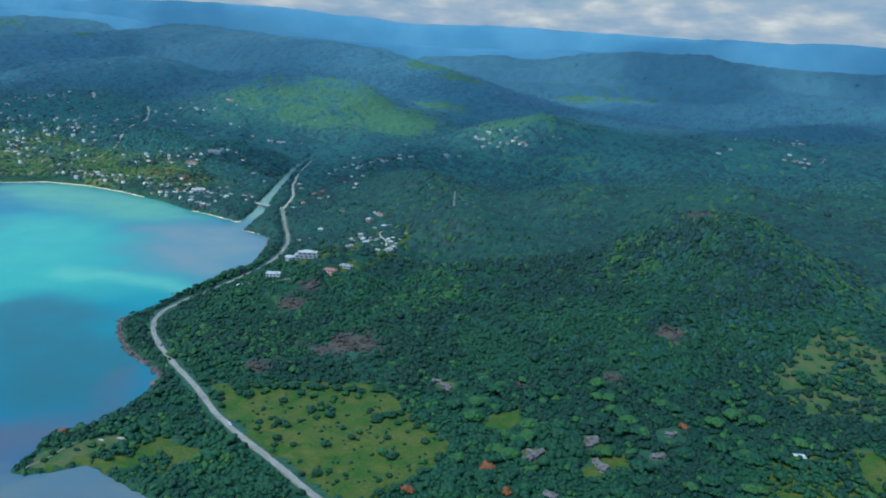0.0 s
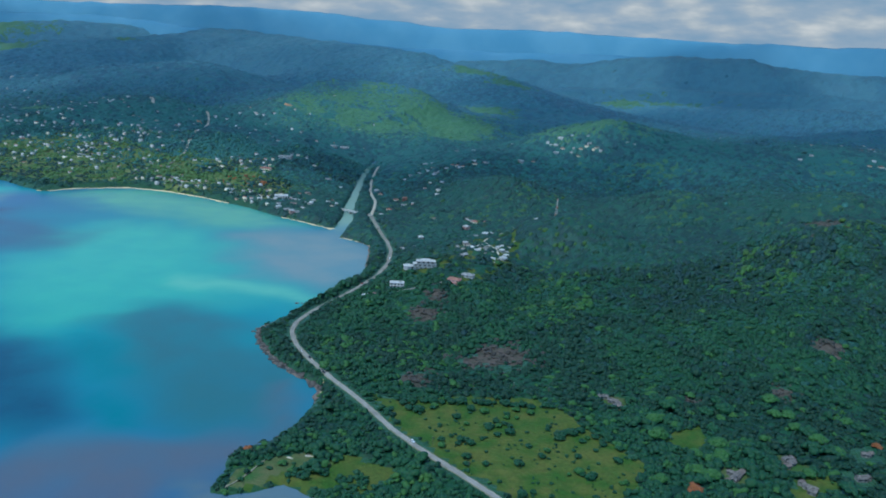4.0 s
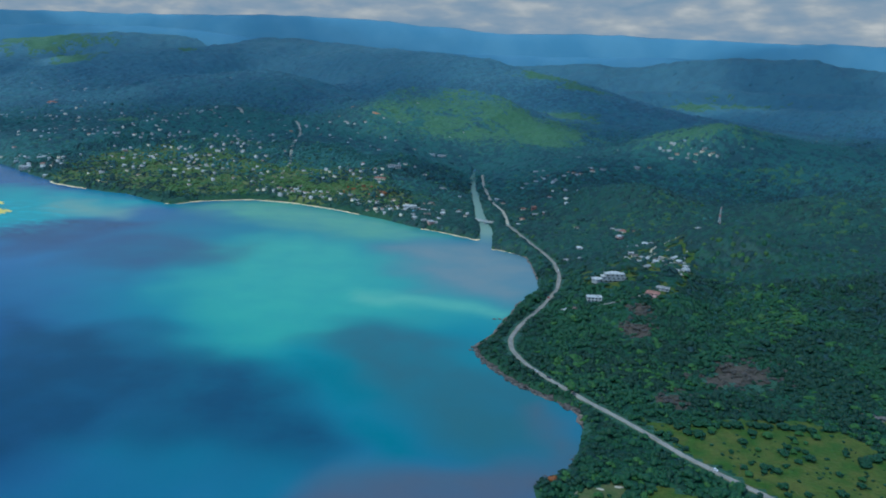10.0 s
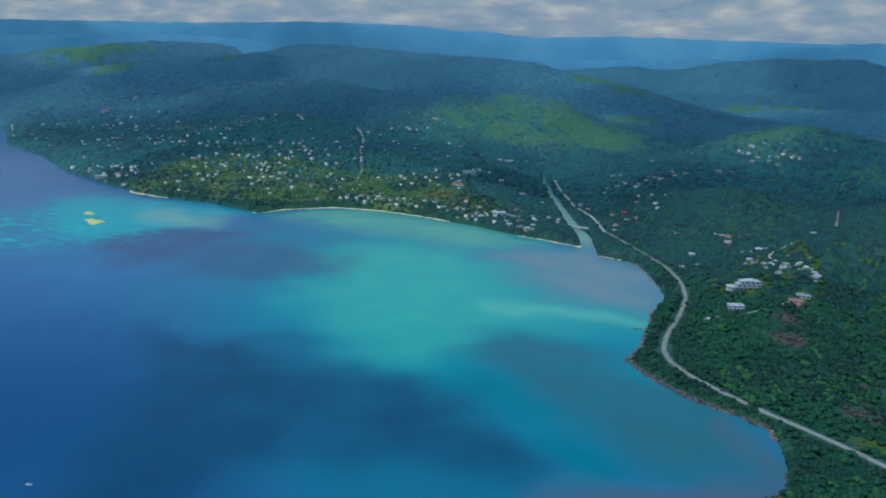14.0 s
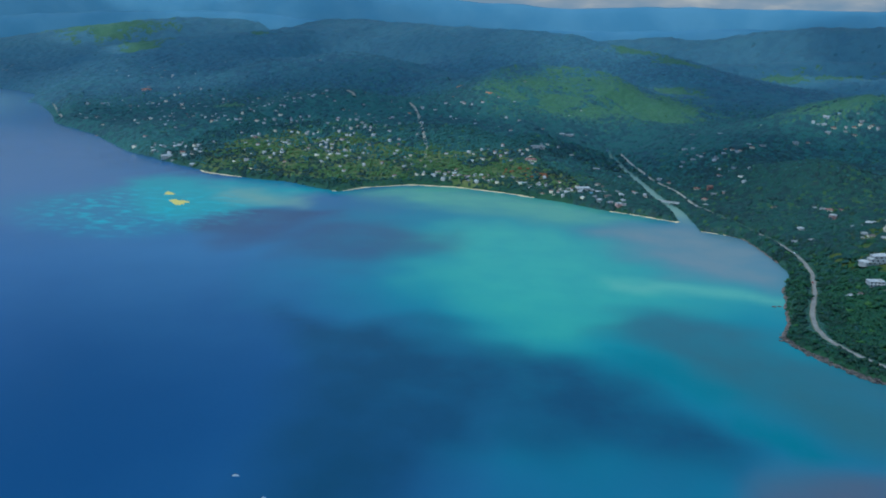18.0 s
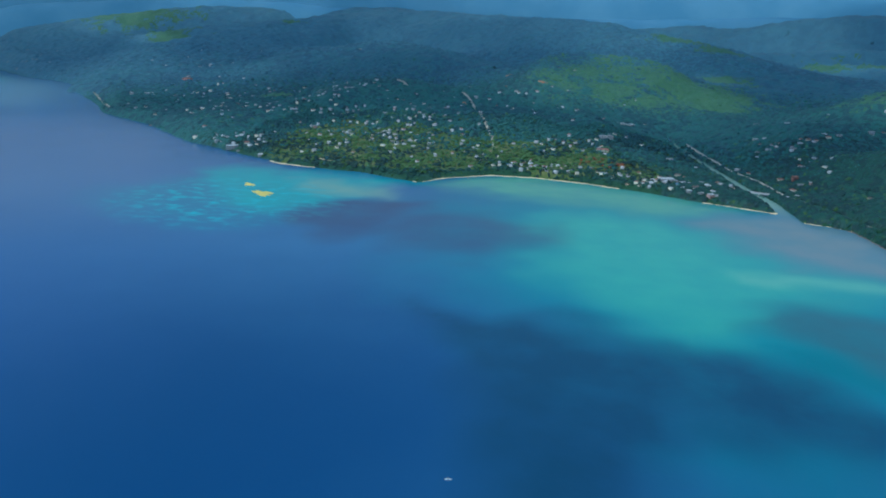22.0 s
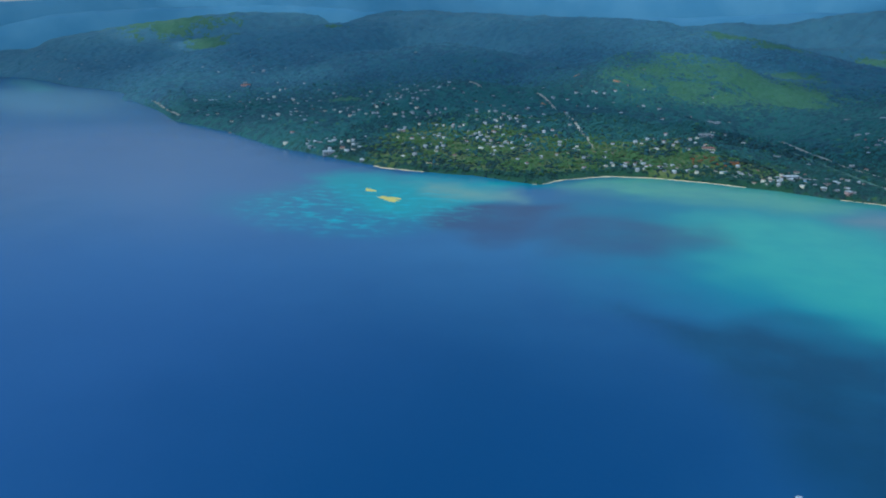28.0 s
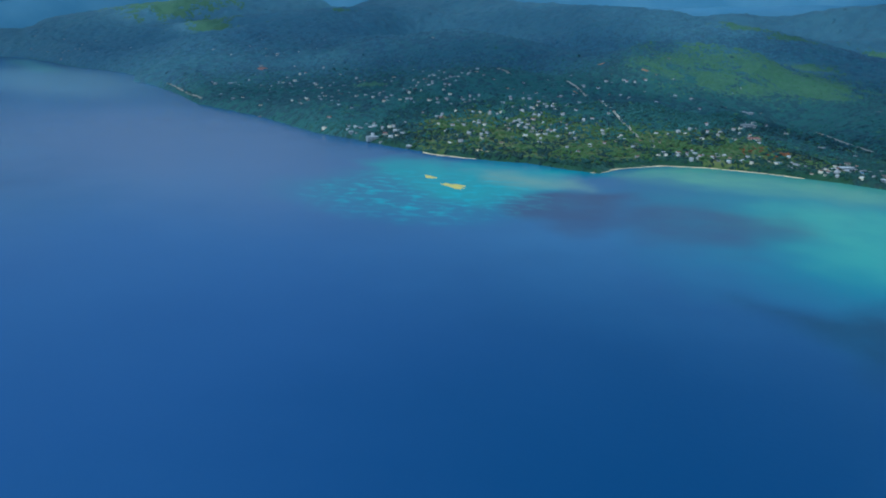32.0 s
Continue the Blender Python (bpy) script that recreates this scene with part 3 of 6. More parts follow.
TEAL_STRIP = [(-530, 560), (-490, 530), (-455, 496), (-470, 480), (-505, 500), (-530, 530)]
RED_WEED = [(-355, 515), (-334, 500), (-345, 470), (-365, 430), (-430, 396), (-525, 415), (-505, 458), (-430, 476), (-385, 496)]
INSHORE_WEED = [(-366, 590), (-340, 610), (-318, 570), (-325, 505), (-350, 500), (-348, 560)]
LAGOON = [(-375, 428), (-372, 372), (-300, 330), (-100, 330), (-100, 420), (-220, 440), (-300, 470), (-345, 440)]
REEF_WEED = [(-1215, 1060), (-1110, 1075), (-1005, 1100), (-1005, 1050), (-1030, 930), (-1085, 868), (-1170, 935)]
DEEP_WEED = [(-1060, 940), (-1025, 1015), (-910, 1045), (-825, 1015), (-845, 910), (-910, 850), (-1000, 880)]
REEF_FLAT = [(-1480, 1225), (-1370, 1290), (-1230, 1290), (-1090, 1225), (-1180, 1075), (-1225, 980), (-1360, 1065)]
PALE_BAR = [(-1285, 1235), (-1200, 1205), (-1105, 1160), (-1095, 1095), (-1180, 1110), (-1265, 1160)]
GREEN_STREAK = [(-600, 845), (-520, 842), (-424, 832), (-424, 806), (-510, 800), (-590, 815)]


def build_sea():
    a = np.concatenate([np.linspace(-6000, -1800, 12), np.arange(-1700, -90, 11.0), np.linspace(-80, 900, 14), np.linspace(1200, 6000, 10)])
    b = np.concatenate([np.linspace(-5500, 100, 12), np.arange(150, 1400, 11.0), np.linspace(1450, 2800, 18), np.linspace(3000, 5200, 8)])
    gx, gy = np.meshgrid(a, b, indexing="ij")
    v = np.stack([gx, gy, 0 * gx], -1).reshape(-1, 3)
    i = np.arange(len(a) * len(b)).reshape(len(a), len(b))
    q = np.stack([i[:-1, :-1], i[1:, :-1], i[1:, 1:], i[:-1, 1:]], -1).reshape(-1, 4)
    me = mesh_of("water", v, q, [SEA], smooth=True)
    x = v[:, 0] + (ripple(v[:, 0], v[:, 1], 110) - 0.5) * 60 + (ripple(v[:, 0], v[:, 1] + 50, 38) - 0.5) * 34
    y = v[:, 1] + (ripple(v[:, 0] + 400, v[:, 1], 110) - 0.5) * 60 + (ripple(v[:, 0] + 444, v[:, 1], 38) - 0.5) * 34
    # ring, kind of bed, strength, metres over which its edge fades
    for ring, name, strength, soft in ((SAND_FLAT, "sand_flat", 0.95, 130), (SHOAL, "shoal", 0.9, 90), (SILT, "silt", 0.9, 110), (WEEDY_SAND, "weedy_sand", 0.97, 75), (SEAGRASS, "seagrass", 0.86, 80),
                                       (TEAL_GAP, "teal_gap", 0.4, 70), (TEAL_STREAK, "teal_gap", 0.8, 34), (TEAL_STRIP, "teal_gap", 0.9, 34), (RED_WEED, "red_weed", 0.85, 50), (INSHORE_WEED, "red_weed", 0.5, 36), (LAGOON, "lagoon", 0.9, 30),
                                       (REEF_WEED, "reef_weed", 0.85, 60), (DEEP_WEED, "reef_weed", 0.7, 90), (REEF_FLAT, "reef_flat", 0.8, 90), (PALE_BAR, "pale_bar", 0.75, 55), (GREEN_STREAK, "green_streak", 0.8, 40)):
        near = way_off(x, y, ring, True)
        near = np.where(inside(x, y, ring), near, -near)
        s = np.clip(near / soft + 0.5, 0, 1)
        s = s * s * (3 - 2 * s) * strength
        layer = me.attributes.get(name) or me.attributes.new(name, "FLOAT", "POINT")
        was = np.zeros(len(v), np.float32)
        layer.data.foreach_get("value", was)
        layer.data.foreach_set("value", np.maximum(was, s).astype(np.float32))
    tagged(new("water", me), "deep blue and turquoise tropical sea with dark seagrass beds", "sea", kind="structure")


FIELD = [(-290, 602), (-262, 594), (-240, 604), (-211, 616), (-176, 622), (-140, 628), (-113, 607), (-83, 569), (-52, 537), (-58, 499), (-74, 479),
         (-105, 440), (-132, 456), (-168, 482), (-208, 512), (-246, 547)]
CLEARING = [(-32, 575), (-12, 603), (3, 615), (5, 576), (-21, 551)]
LAWN = [(46, 526), (70, 548), (86, 557), (98, 540), (58, 507)]
HEATH = [(218, 684), (262, 745), (327, 815), (364, 765), (340, 690), (313, 635), (250, 640)]
PADDOCK = [(206, 574), (250, 590), (300, 597), (340, 560), (271, 524), (179, 503)]
MEADOW = [(-341, 434), (-316, 451), (-263, 446), (-232, 482), (-264, 498), (-305, 498), (-330, 478), (-352, 453)]
VILLAGE = [(-1370, 1345), (-1290, 1335), (-1100, 1290), (-960, 1350), (-800, 1330), (-680, 1290), (-620, 1300), (-640, 1430), (-760, 1560), (-960, 1640),
           (-1200, 1720), (-1400, 1700), (-1480, 1560), (-1440, 1420)]
HILL_HAMLET = [(-310, 880), (-350, 950), (-280, 1080), (-250, 1150), (-180, 1150), (-175, 980), (-230, 880)]
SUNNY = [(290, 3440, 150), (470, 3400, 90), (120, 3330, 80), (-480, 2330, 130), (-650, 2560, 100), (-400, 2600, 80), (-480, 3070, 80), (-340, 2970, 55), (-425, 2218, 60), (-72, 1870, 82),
         (-3250, 3830, 220), (-2583, 3100, 105), (-2900, 3560, 90), (-2180, 3380, 60), (-1700, 2080, 45)]  # sunlit spots painted as paler woods, also cloud gaps: place and radius
DRY = [(-177, 712, 36), (-254, 641, 20), (-273, 797, 22), (87, 680, 14), (2, 652, 8), (206, 998, 26), (-205, 690, 18), (150, 760, 16), (-262, 840, 14)]  # withered scrub: place and radius
# hillside coloured as if in sun, both scrub and leaf
SUNLIT_SLOPE = [(-980, 2120), (-900, 2300), (-760, 2480), (-560, 2380), (-440, 2180), (-520, 2020), (-640, 2100), (-800, 2060)]


def build_ground():
    a = np.concatenate([np.linspace(-5200, -2700, 40)[:-1], np.arange(-2700, -1500, 22), np.arange(-1500, -480, 11), np.arange(-480, 420, 6.5),
                        np.arange(420, 900, 14), np.linspace(900, 3600, 60)])
    b = np.concatenate([np.linspace(-900, 360, 14)[:-1], np.arange(360, 1000, 6.5), np.arange(1000, 2000, 12), np.arange(2000, 3400, 22), np.linspace(3400, 4500, 50)])
    gx, gy = np.meshgrid(a, b, indexing="ij")
    z = ground_height(gx.ravel(), gy.ravel())
    v = np.stack([gx.ravel(), gy.ravel(), z], -1)
    i = np.arange(len(a) * len(b)).reshape(len(a), len(b))
    q = np.stack([i[:-1, :-1], i[1:, :-1], i[1:, 1:], i[:-1, 1:]], -1).reshape(-1, 4)
    c = v[q].mean(1)
    q, c = q[c[:, 2] > -3.9], c[c[:, 2] > -3.9]
    x, y = c[:, 0] + (ripple(c[:, 0], c[:, 1], 14) - 0.5) * 8, c[:, 1] + (ripple(c[:, 0] + 500, c[:, 1], 14) - 0.5) * 8
    # distant ground wears the haze-tinted leaf colours as well
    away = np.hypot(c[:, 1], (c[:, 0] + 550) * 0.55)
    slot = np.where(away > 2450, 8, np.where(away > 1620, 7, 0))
    slot[inside(x + (ripple(x, y, 70) - 0.5) * 150, y + (ripple(x + 60, y, 70) - 0.5) * 150, VILLAGE)] = 3
    for ring, s in ((FIELD, 1), (CLEARING, 1), (LAWN, 1), (MEADOW, 1), (PADDOCK, 1), (HEATH, 2), (HILL_HAMLET, 1), (SUNLIT_SLOPE, 6)):
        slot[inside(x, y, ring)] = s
    for fx, fy in ((-70, 634), (16, 533), (62, 562), (-322, 474), (-338, 455), (-300, 486)):
        slot[np.hypot(x - fx, y - fy) < 14] = 2
    for cx, cy, cr in DRY:
        slot[np.hypot(x - cx, y - cy) < cr * (0.35 + 0.7 * ripple(x, y, 12))] = 5
    ground = new("ground", mesh_of("ground", v, q, [FLOOR, GRASS, SOIL, YARD, ROCK, DRY_SOIL, SUNLIT_SCRUB, HAZY_HILL_LEAF, HAZY_RIDGE_LEAF], slot, smooth=True))
    tagged(ground, "green hilly coastal land rising inland from the shore", "ground", kind="structure")


def ribbon(name, line, width, mat, lift, step=6.0, rag=0.0, label="", category="road", level=None):
    """A strip laid along a line on the ground."""
    pts = np.array(line, float)
    seg = np.hypot(*np.diff(pts, axis=0).T)
    s = np.concatenate([[0], np.cumsum(seg)])
    t = np.arange(0, s[-1] + step * 0.5, step)
    x, y = np.interp(t, s, pts[:, 0]), np.interp(t, s, pts[:, 1])
    for _ in range(3):  # round the bends
        x[1:-1], y[1:-1] = (x[:-2] + 2 * x[1:-1] + x[2:]) / 4, (y[:-2] + 2 * y[1:-1] + y[2:]) / 4
    dx, dy = np.gradient(x), np.gradient(y)
    ln = np.hypot(dx, dy) + 1e-9
    nx, ny = -dy / ln, dx / ln
    rows = []
    k = 5
    for j in range(k):
        o = (j / (k - 1) - 0.5) * width
        w = o + (ripple(x + 31 * j, y, 9) - 0.5) * rag if j in (0, k - 1) else o
        px, py = x + nx * w, y + ny * w
        z = (ground_height(px, py) if level is None else np.full(len(px), level)) + lift
        rows.append(np.stack([px, py, z], -1))
    grid = np.stack(rows, 1)
    grid[:, :, 2] = np.maximum(grid[:, :, 2], grid[:, 2:3, 2] - 0.4)
    n = len(x)
    i = np.arange(n * k).reshape(n, k)
    q = np.stack([i[:-1, :-1], i[1:, :-1], i[1:, 1:], i[:-1, 1:]], -1).reshape(-1, 4)
    top = grid.reshape(-1, 3)
    v = np.concatenate([top, top - (0, 0, 1.2)])
    side = []
    for col in (0, k - 1):
        side.append(np.stack([i[:-1, col], i[1:, col], i[1:, col] + n * k, i[:-1, col] + n * k], -1))
    ob = new(name, mesh_of(name, v, np.concatenate([q, *side]), [mat], smooth=False))
    return tagged(ob, label, category, kind="structure")


def inland(line, metres):
    """A line moved inland by that many metres."""
    pts = np.array(line, float)
    d = np.gradient(pts, axis=0)
    d /= np.hypot(d[:, 0], d[:, 1])[:, None] + 1e-9
    side = np.stack([d[:, 1], -d[:, 0]], -1)
    if shore_off(*(pts + side * 5).T).mean() < 0:
        side = -side
    return [tuple(p) for p in pts + side * metres]


def build_far_ranges():
    """Far blue mountains that close the view, beyond the hills, with haze put into their colour."""
    m, nodes, links, b = material("hazy_glowing_mountain", 0.9, 0.1)
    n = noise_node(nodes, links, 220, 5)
    # haze blue goes into both base colour and a faint glow
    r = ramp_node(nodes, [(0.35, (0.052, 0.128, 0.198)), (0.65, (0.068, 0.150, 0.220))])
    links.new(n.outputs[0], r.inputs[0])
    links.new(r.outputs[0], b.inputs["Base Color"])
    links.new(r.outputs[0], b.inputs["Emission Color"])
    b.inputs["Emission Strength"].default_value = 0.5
    near_sky = [(-60, 120), (-46, 180), (-42, 280), (-35, 330), (-28, 331), (-24, 315), (-20, 299), (-14, 275), (-8, 262), (0, 258), (4, 274), (8, 284), (14, 284), (22, 268), (30, 276), (54, 260)]
    far_sky = [(-60, 150), (-46, 330), (-40, 392), (-35, 404), (-28, 410), (-20, 425), (-15, 430), (-10.5, 418), (-7, 400), (-3, 384), (1, 391), (5, 404), (9, 400), (13, 394), (17, 388), (20, 393), (25, 398), (30, 404), (54, 380)]
    for radius, seed, skyline in ((4430, 11, near_sky), (4560, 47, far_sky)):
        ang = np.radians(np.linspace(-60, 54, 440))
        u = ang * 4500
        crest = np.interp(np.degrees(ang), *np.array(skyline, float).T) + (ripple(u, u * 0 + seed * 31, 230) - 0.5) * 12 + (ripple(u, u * 0 + seed, 60) - 0.5) * 8
        reach = np.clip((-np.degrees(ang) - 20) / 16, 0, 1)
        reach = 800 * reach * reach * (3 - 2 * reach)  # stands farther off behind the western shore
        rows = []
        for k in range(13):
            f = k / 10
            out = (f - 1) * 190
            side = np.sin(min(f, 1.0) * math.pi / 2) if k <= 10 else (0.75, 0.0)[k - 11]
            spur = 1 + 0.12 * math.sin(math.pi * min(f, 1.0)) * (ripple(u + out, u * 0 + seed * 50 + out, 150) - 0.5) * 2
            rr = radius + out + reach
            rows.append(np.stack([-550 + rr * np.sin(ang), rr * np.cos(ang), crest * side * spur - (5 if k == 0 else 0)], -1))
        g = np.stack(rows, 1)
        i = np.arange(g.shape[0] * 13).reshape(-1, 13)
        q = np.stack([i[:-1, :-1], i[1:, :-1], i[1:, 1:], i[:-1, 1:]], -1).reshape(-1, 4)
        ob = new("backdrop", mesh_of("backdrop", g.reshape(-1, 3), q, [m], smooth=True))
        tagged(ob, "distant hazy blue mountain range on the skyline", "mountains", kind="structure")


def build_clouds():
    """A thin broken cloud layer over the hills, with feathered gaps that let the sun through."""
    gaps = [(x, y, r * 0.7) for x, y, r in SUNNY if r > 75] + [(-700, 2260, 190), (-880, 2180, 100), (-560, 2200, 120), (-1180, 1500, 260), (-960, 1450, 230), (-780, 1380, 150), (-1000, 1640, 150)]
    up, step = 1350.0, 45.0
    gx, gy = np.meshgrid(np.arange(-5200, 2100, step), np.arange(1150, 4500, step), indexing="ij")
    x, y = gx.ravel() + (ripple(gx, gy, 170).ravel() - 0.5) * 90, gy.ravel() + (ripple(gx + 700, gy, 170).ravel() - 0.5) * 90
    dense = 0.10 + 1.25 * ripple(x, y, 460) + 0.3 * (ripple(x + 90, y, 150) - 0.5)
    for a, b, r in gaps:
        far = np.clip((np.hypot(x - a, y - b) - r * 0.7) / (90 + r * 0.6), 0, 1)
        dense *= far * far * (3 - 2 * far)
    edge = np.clip((y - np.where(x > -250, 1330, 1280) - np.clip(-1450 - x, 0, None) * 0.62) / 420, 0, 1)
    dense = np.clip(dense * edge * edge * (3 - 2 * edge), 0, 1)
    x, y = gx.ravel() + sun_way.x / sun_way.z * up, gy.ravel() + sun_way.y / sun_way.z * up
    low = np.stack([x, y, up - 12 * dense * ripple(x, y, 130)], -1)
    top = np.stack([x, y, up + 6 + dense * (30 + 80 * ripple(x, y, 200))], -1)
    n = len(x)
    i = np.arange(n).reshape(gx.shape)
    q = np.stack([i[:-1, :-1], i[1:, :-1], i[1:, 1:], i[:-1, 1:]], -1).reshape(-1, 4)
    q = q[dense[q].max(1) > 0.03]
    me = mesh_of("cloud", np.concatenate([low, top]), np.concatenate([q[:, ::-1], q + n]), [CLOUD], smooth=True)
    me.attributes.new("dense", "FLOAT", "POINT").data.foreach_set("value", np.concatenate([dense, dense]).astype(np.float32))
    tagged(new("cloud", me), "thin broken white cloud layer drifting over the hills", "cloud", kind="structure")


def build_sky_bank():
    """The hazy cloud bank low behind the mountains."""
    m = bpy.data.materials.new("cloud_bank")
    m.use_nodes = True
    nodes, links = m.node_tree.nodes, m.node_tree.links
    st = nodes.new("ShaderNodeMapping")
    st.inputs["Scale"].default_value = (1, 1, 3.4)
    links.new(nodes.new("ShaderNodeNewGeometry").outputs["Position"], st.inputs["Vector"])
    n = noise_node(nodes, links, 300, 8, st.outputs[0])
    r = ramp_node(nodes, [(0.34, (0.200, 0.250, 0.305)), (0.50, (0.272, 0.290, 0.320)), (0.60, (0.355, 0.340, 0.335)), (0.74, (0.500, 0.440, 0.395))])
    links.new(n.outputs[0], r.inputs[0])
    e = nodes.new("ShaderNodeEmission")
    links.new(r.outputs[0], e.inputs[0])
    links.new(e.outputs[0], nodes["Material Output"].inputs[0])
    nodes.remove(nodes["Principled BSDF"])
    ang = np.radians(np.linspace(-62, 62, 90))
    far = np.clip((-np.degrees(ang) - 20) / 16, 0, 1)
    far = 4690 + 740 * far * far * (3 - 2 * far)
    g = np.stack([np.stack([-550 + far * np.sin(ang), far * np.cos(ang), 0 * ang + z], -1) for z in (-20, 300, 600, 1000)], 1)
    i = np.arange(90 * 4).reshape(90, 4)
    q = np.stack([i[:-1, :-1], i[1:, :-1], i[1:, 1:], i[:-1, 1:]], -1).reshape(-1, 4)
    tagged(new("backdrop", mesh_of("backdrop", g.reshape(-1, 3), q, [m], smooth=True)), "pale grey and white cloud bank above the skyline", "sky", kind="structure")


build_sea()
build_ground()
build_far_ranges()
build_clouds()
build_sky_bank()
ribbon("road_verge", ROAD, 5.6, VERGE, 0.45, 6, 1.6, "pale gravel shoulder of the coast road", "road verge")
ribbon("road", ROAD, 4.2, ASPHALT, 0.55, 6, 0.3, "grey asphalt coast road curving along the shore", "road")
ribbon("road", RIVER_ROAD, 4.6, DIRT, 0.5, 6, 0.6, "pale road running inland beside the river", "road")
DRIVE = [(-322, 840), (-288, 855), (-262, 872), (-244, 892)]
LANE = [(-206, 1000), (-212, 1026), (-226, 1056), (-236, 1085), (-224, 1112), (-204, 1124)]
TRACKS = [[(-978, 1532), (-997, 1640), (-1019, 1706), (-1045, 1790), (-1076, 1888), (-1090, 1960), (-1115, 2020), (-1138, 2054)],
          [(-1440, 2090), (-1400, 2130), (-1350, 2120), (-1310, 2070), (-1290, 2030)],
          [(-2400, 2230), (-2320, 2140), (-2230, 2030), (-2120, 1905)]]
ribbon("road", TRACKS[0], 5.5, DIRT, 1.6, 6, 1.0,
       "pale concrete road climbing the village hill", "road")
ribbon("road", TRACKS[1], 9, DIRT, 1.6, 6, 1.5, "pale graded track curving round the hillside", "road")
ribbon("road", DRIVE, 2.4, ASPHALT, 0.9, 5, 0.4, "narrow paved drive to the hill villas", "road")
ribbon("road", LANE, 2.4, DIRT, 0.9, 5, 0.5, "pale lane winding between the hilltop houses", "road")
ribbon("footpath", [(-350, 434), (-341, 450), (-336, 470), (-331, 486), (-318, 500), (-302, 514)], 1.5, VERGE, 0.35, 4, 0.8, "worn sandy footpath on the headland", "path")
ribbon("road", TRACKS[2], 7, DIRT, 0.5, 8, 1.0, "pale coast road along the western shore", "road")
ribbon("rock_shelf", inland(COAST_EAST[18:28], 1), 5, SHELF, 0.9, 4, 6, "brown weathered rock shelf along the shore below the road", "rock", level=-0.2)
ribbon("rock_shelf", inland(COAST_EAST[29:33], 1), 3.5, SHELF, 0.7, 4, 4, "low brown rocky edge of the bay", "rock", level=-0.2)
ribbon("beach", inland(COAST_BAY[6:13], 4), 11, SAND, 0.9, 8, 5, "curving pale sand beach along the bay", "beach", level=-0.3)
ribbon("beach", inland([(-1290, 1312), (-1314, 1318), (-1378, 1336), (-1398, 1352)], 4), 12, SAND, 0.9, 6, 5, "sandy spit at the village point", "beach", level=-0.3)
ribbon("beach", inland([(-496, 1170), (-530, 1188), (-567, 1205), (-600, 1218)], 3), 8, SAND, 0.8, 6, 4, "narrow sand bar at the river mouth", "beach", level=-0.3)
ribbon("beach", inland([(-412, 1092), (-434, 1111), (-470, 1124)], 3), 6, SAND, 0.8, 6, 3, "narrow sandy strip beside the river mouth", "beach", level=-0.3)


# ---- buildings ----
YARDS = []
HOUSE_SITES = []  # places and radii kept free of trees


def prism(bm, x0, x1, y0, y1, z, rise, over):
    """A gabled roof slab with eaves, ridge along x."""
    t = 0.22
    x0, x1, y0, y1 = x0 - over, x1 + over, y0 - over, y1 + over
    m = (y0 + y1) / 2
    ring = [(y0, z), (m, z + rise), (y1, z), (y1, z + t), (m, z + rise + t), (y0, z + t)]
    a = [bm.verts.new((x0, p, q)) for p, q in ring]
    b = [bm.verts.new((x1, p, q)) for p, q in ring]
    for i in range(6):
        j = (i + 1) % 6
        bm.faces.new((a[i], a[j], b[j], b[i]))
    bm.faces.new((a[0], a[5], a[4], a[1])), bm.faces.new((a[1], a[4], a[3], a[2]))
    bm.faces.new((b[0], b[1], b[4], b[5])), bm.faces.new((b[1], b[2], b[3], b[4]))
    for y in (ring[0][0] + over, ring[2][0] - over):
        pass
    bmesh.ops.recalc_face_normals(bm, faces=bm.faces)


def hip(bm, x0, x1, y0, y1, z, rise, over):
    x0, x1, y0, y1 = x0 - over, x1 + over, y0 - over, y1 + over
    m, h = (y0 + y1) / 2, (y1 - y0) / 2
    low = [bm.verts.new(p) for p in ((x0, y0, z), (x1, y0, z), (x1, y1, z), (x0, y1, z))]
    eave = [bm.verts.new(p) for p in ((x0, y0, z + 0.2), (x1, y0, z + 0.2), (x1, y1, z + 0.2), (x0, y1, z + 0.2))]
    r0, r1 = bm.verts.new((x0 + h, m, z + rise)), bm.verts.new((x1 - h, m, z + rise))
    bm.faces.new(low)
    for i in range(4):
        j = (i + 1) % 4
        bm.faces.new((low[i], low[j], eave[j], eave[i]))
    bm.faces.new((eave[0], eave[1], r1, r0)), bm.faces.new((eave[1], eave[2], r1))
    bm.faces.new((eave[2], eave[3], r0, r1)), bm.faces.new((eave[3], eave[0], r0))
    bmesh.ops.recalc_face_normals(bm, faces=bm.faces)


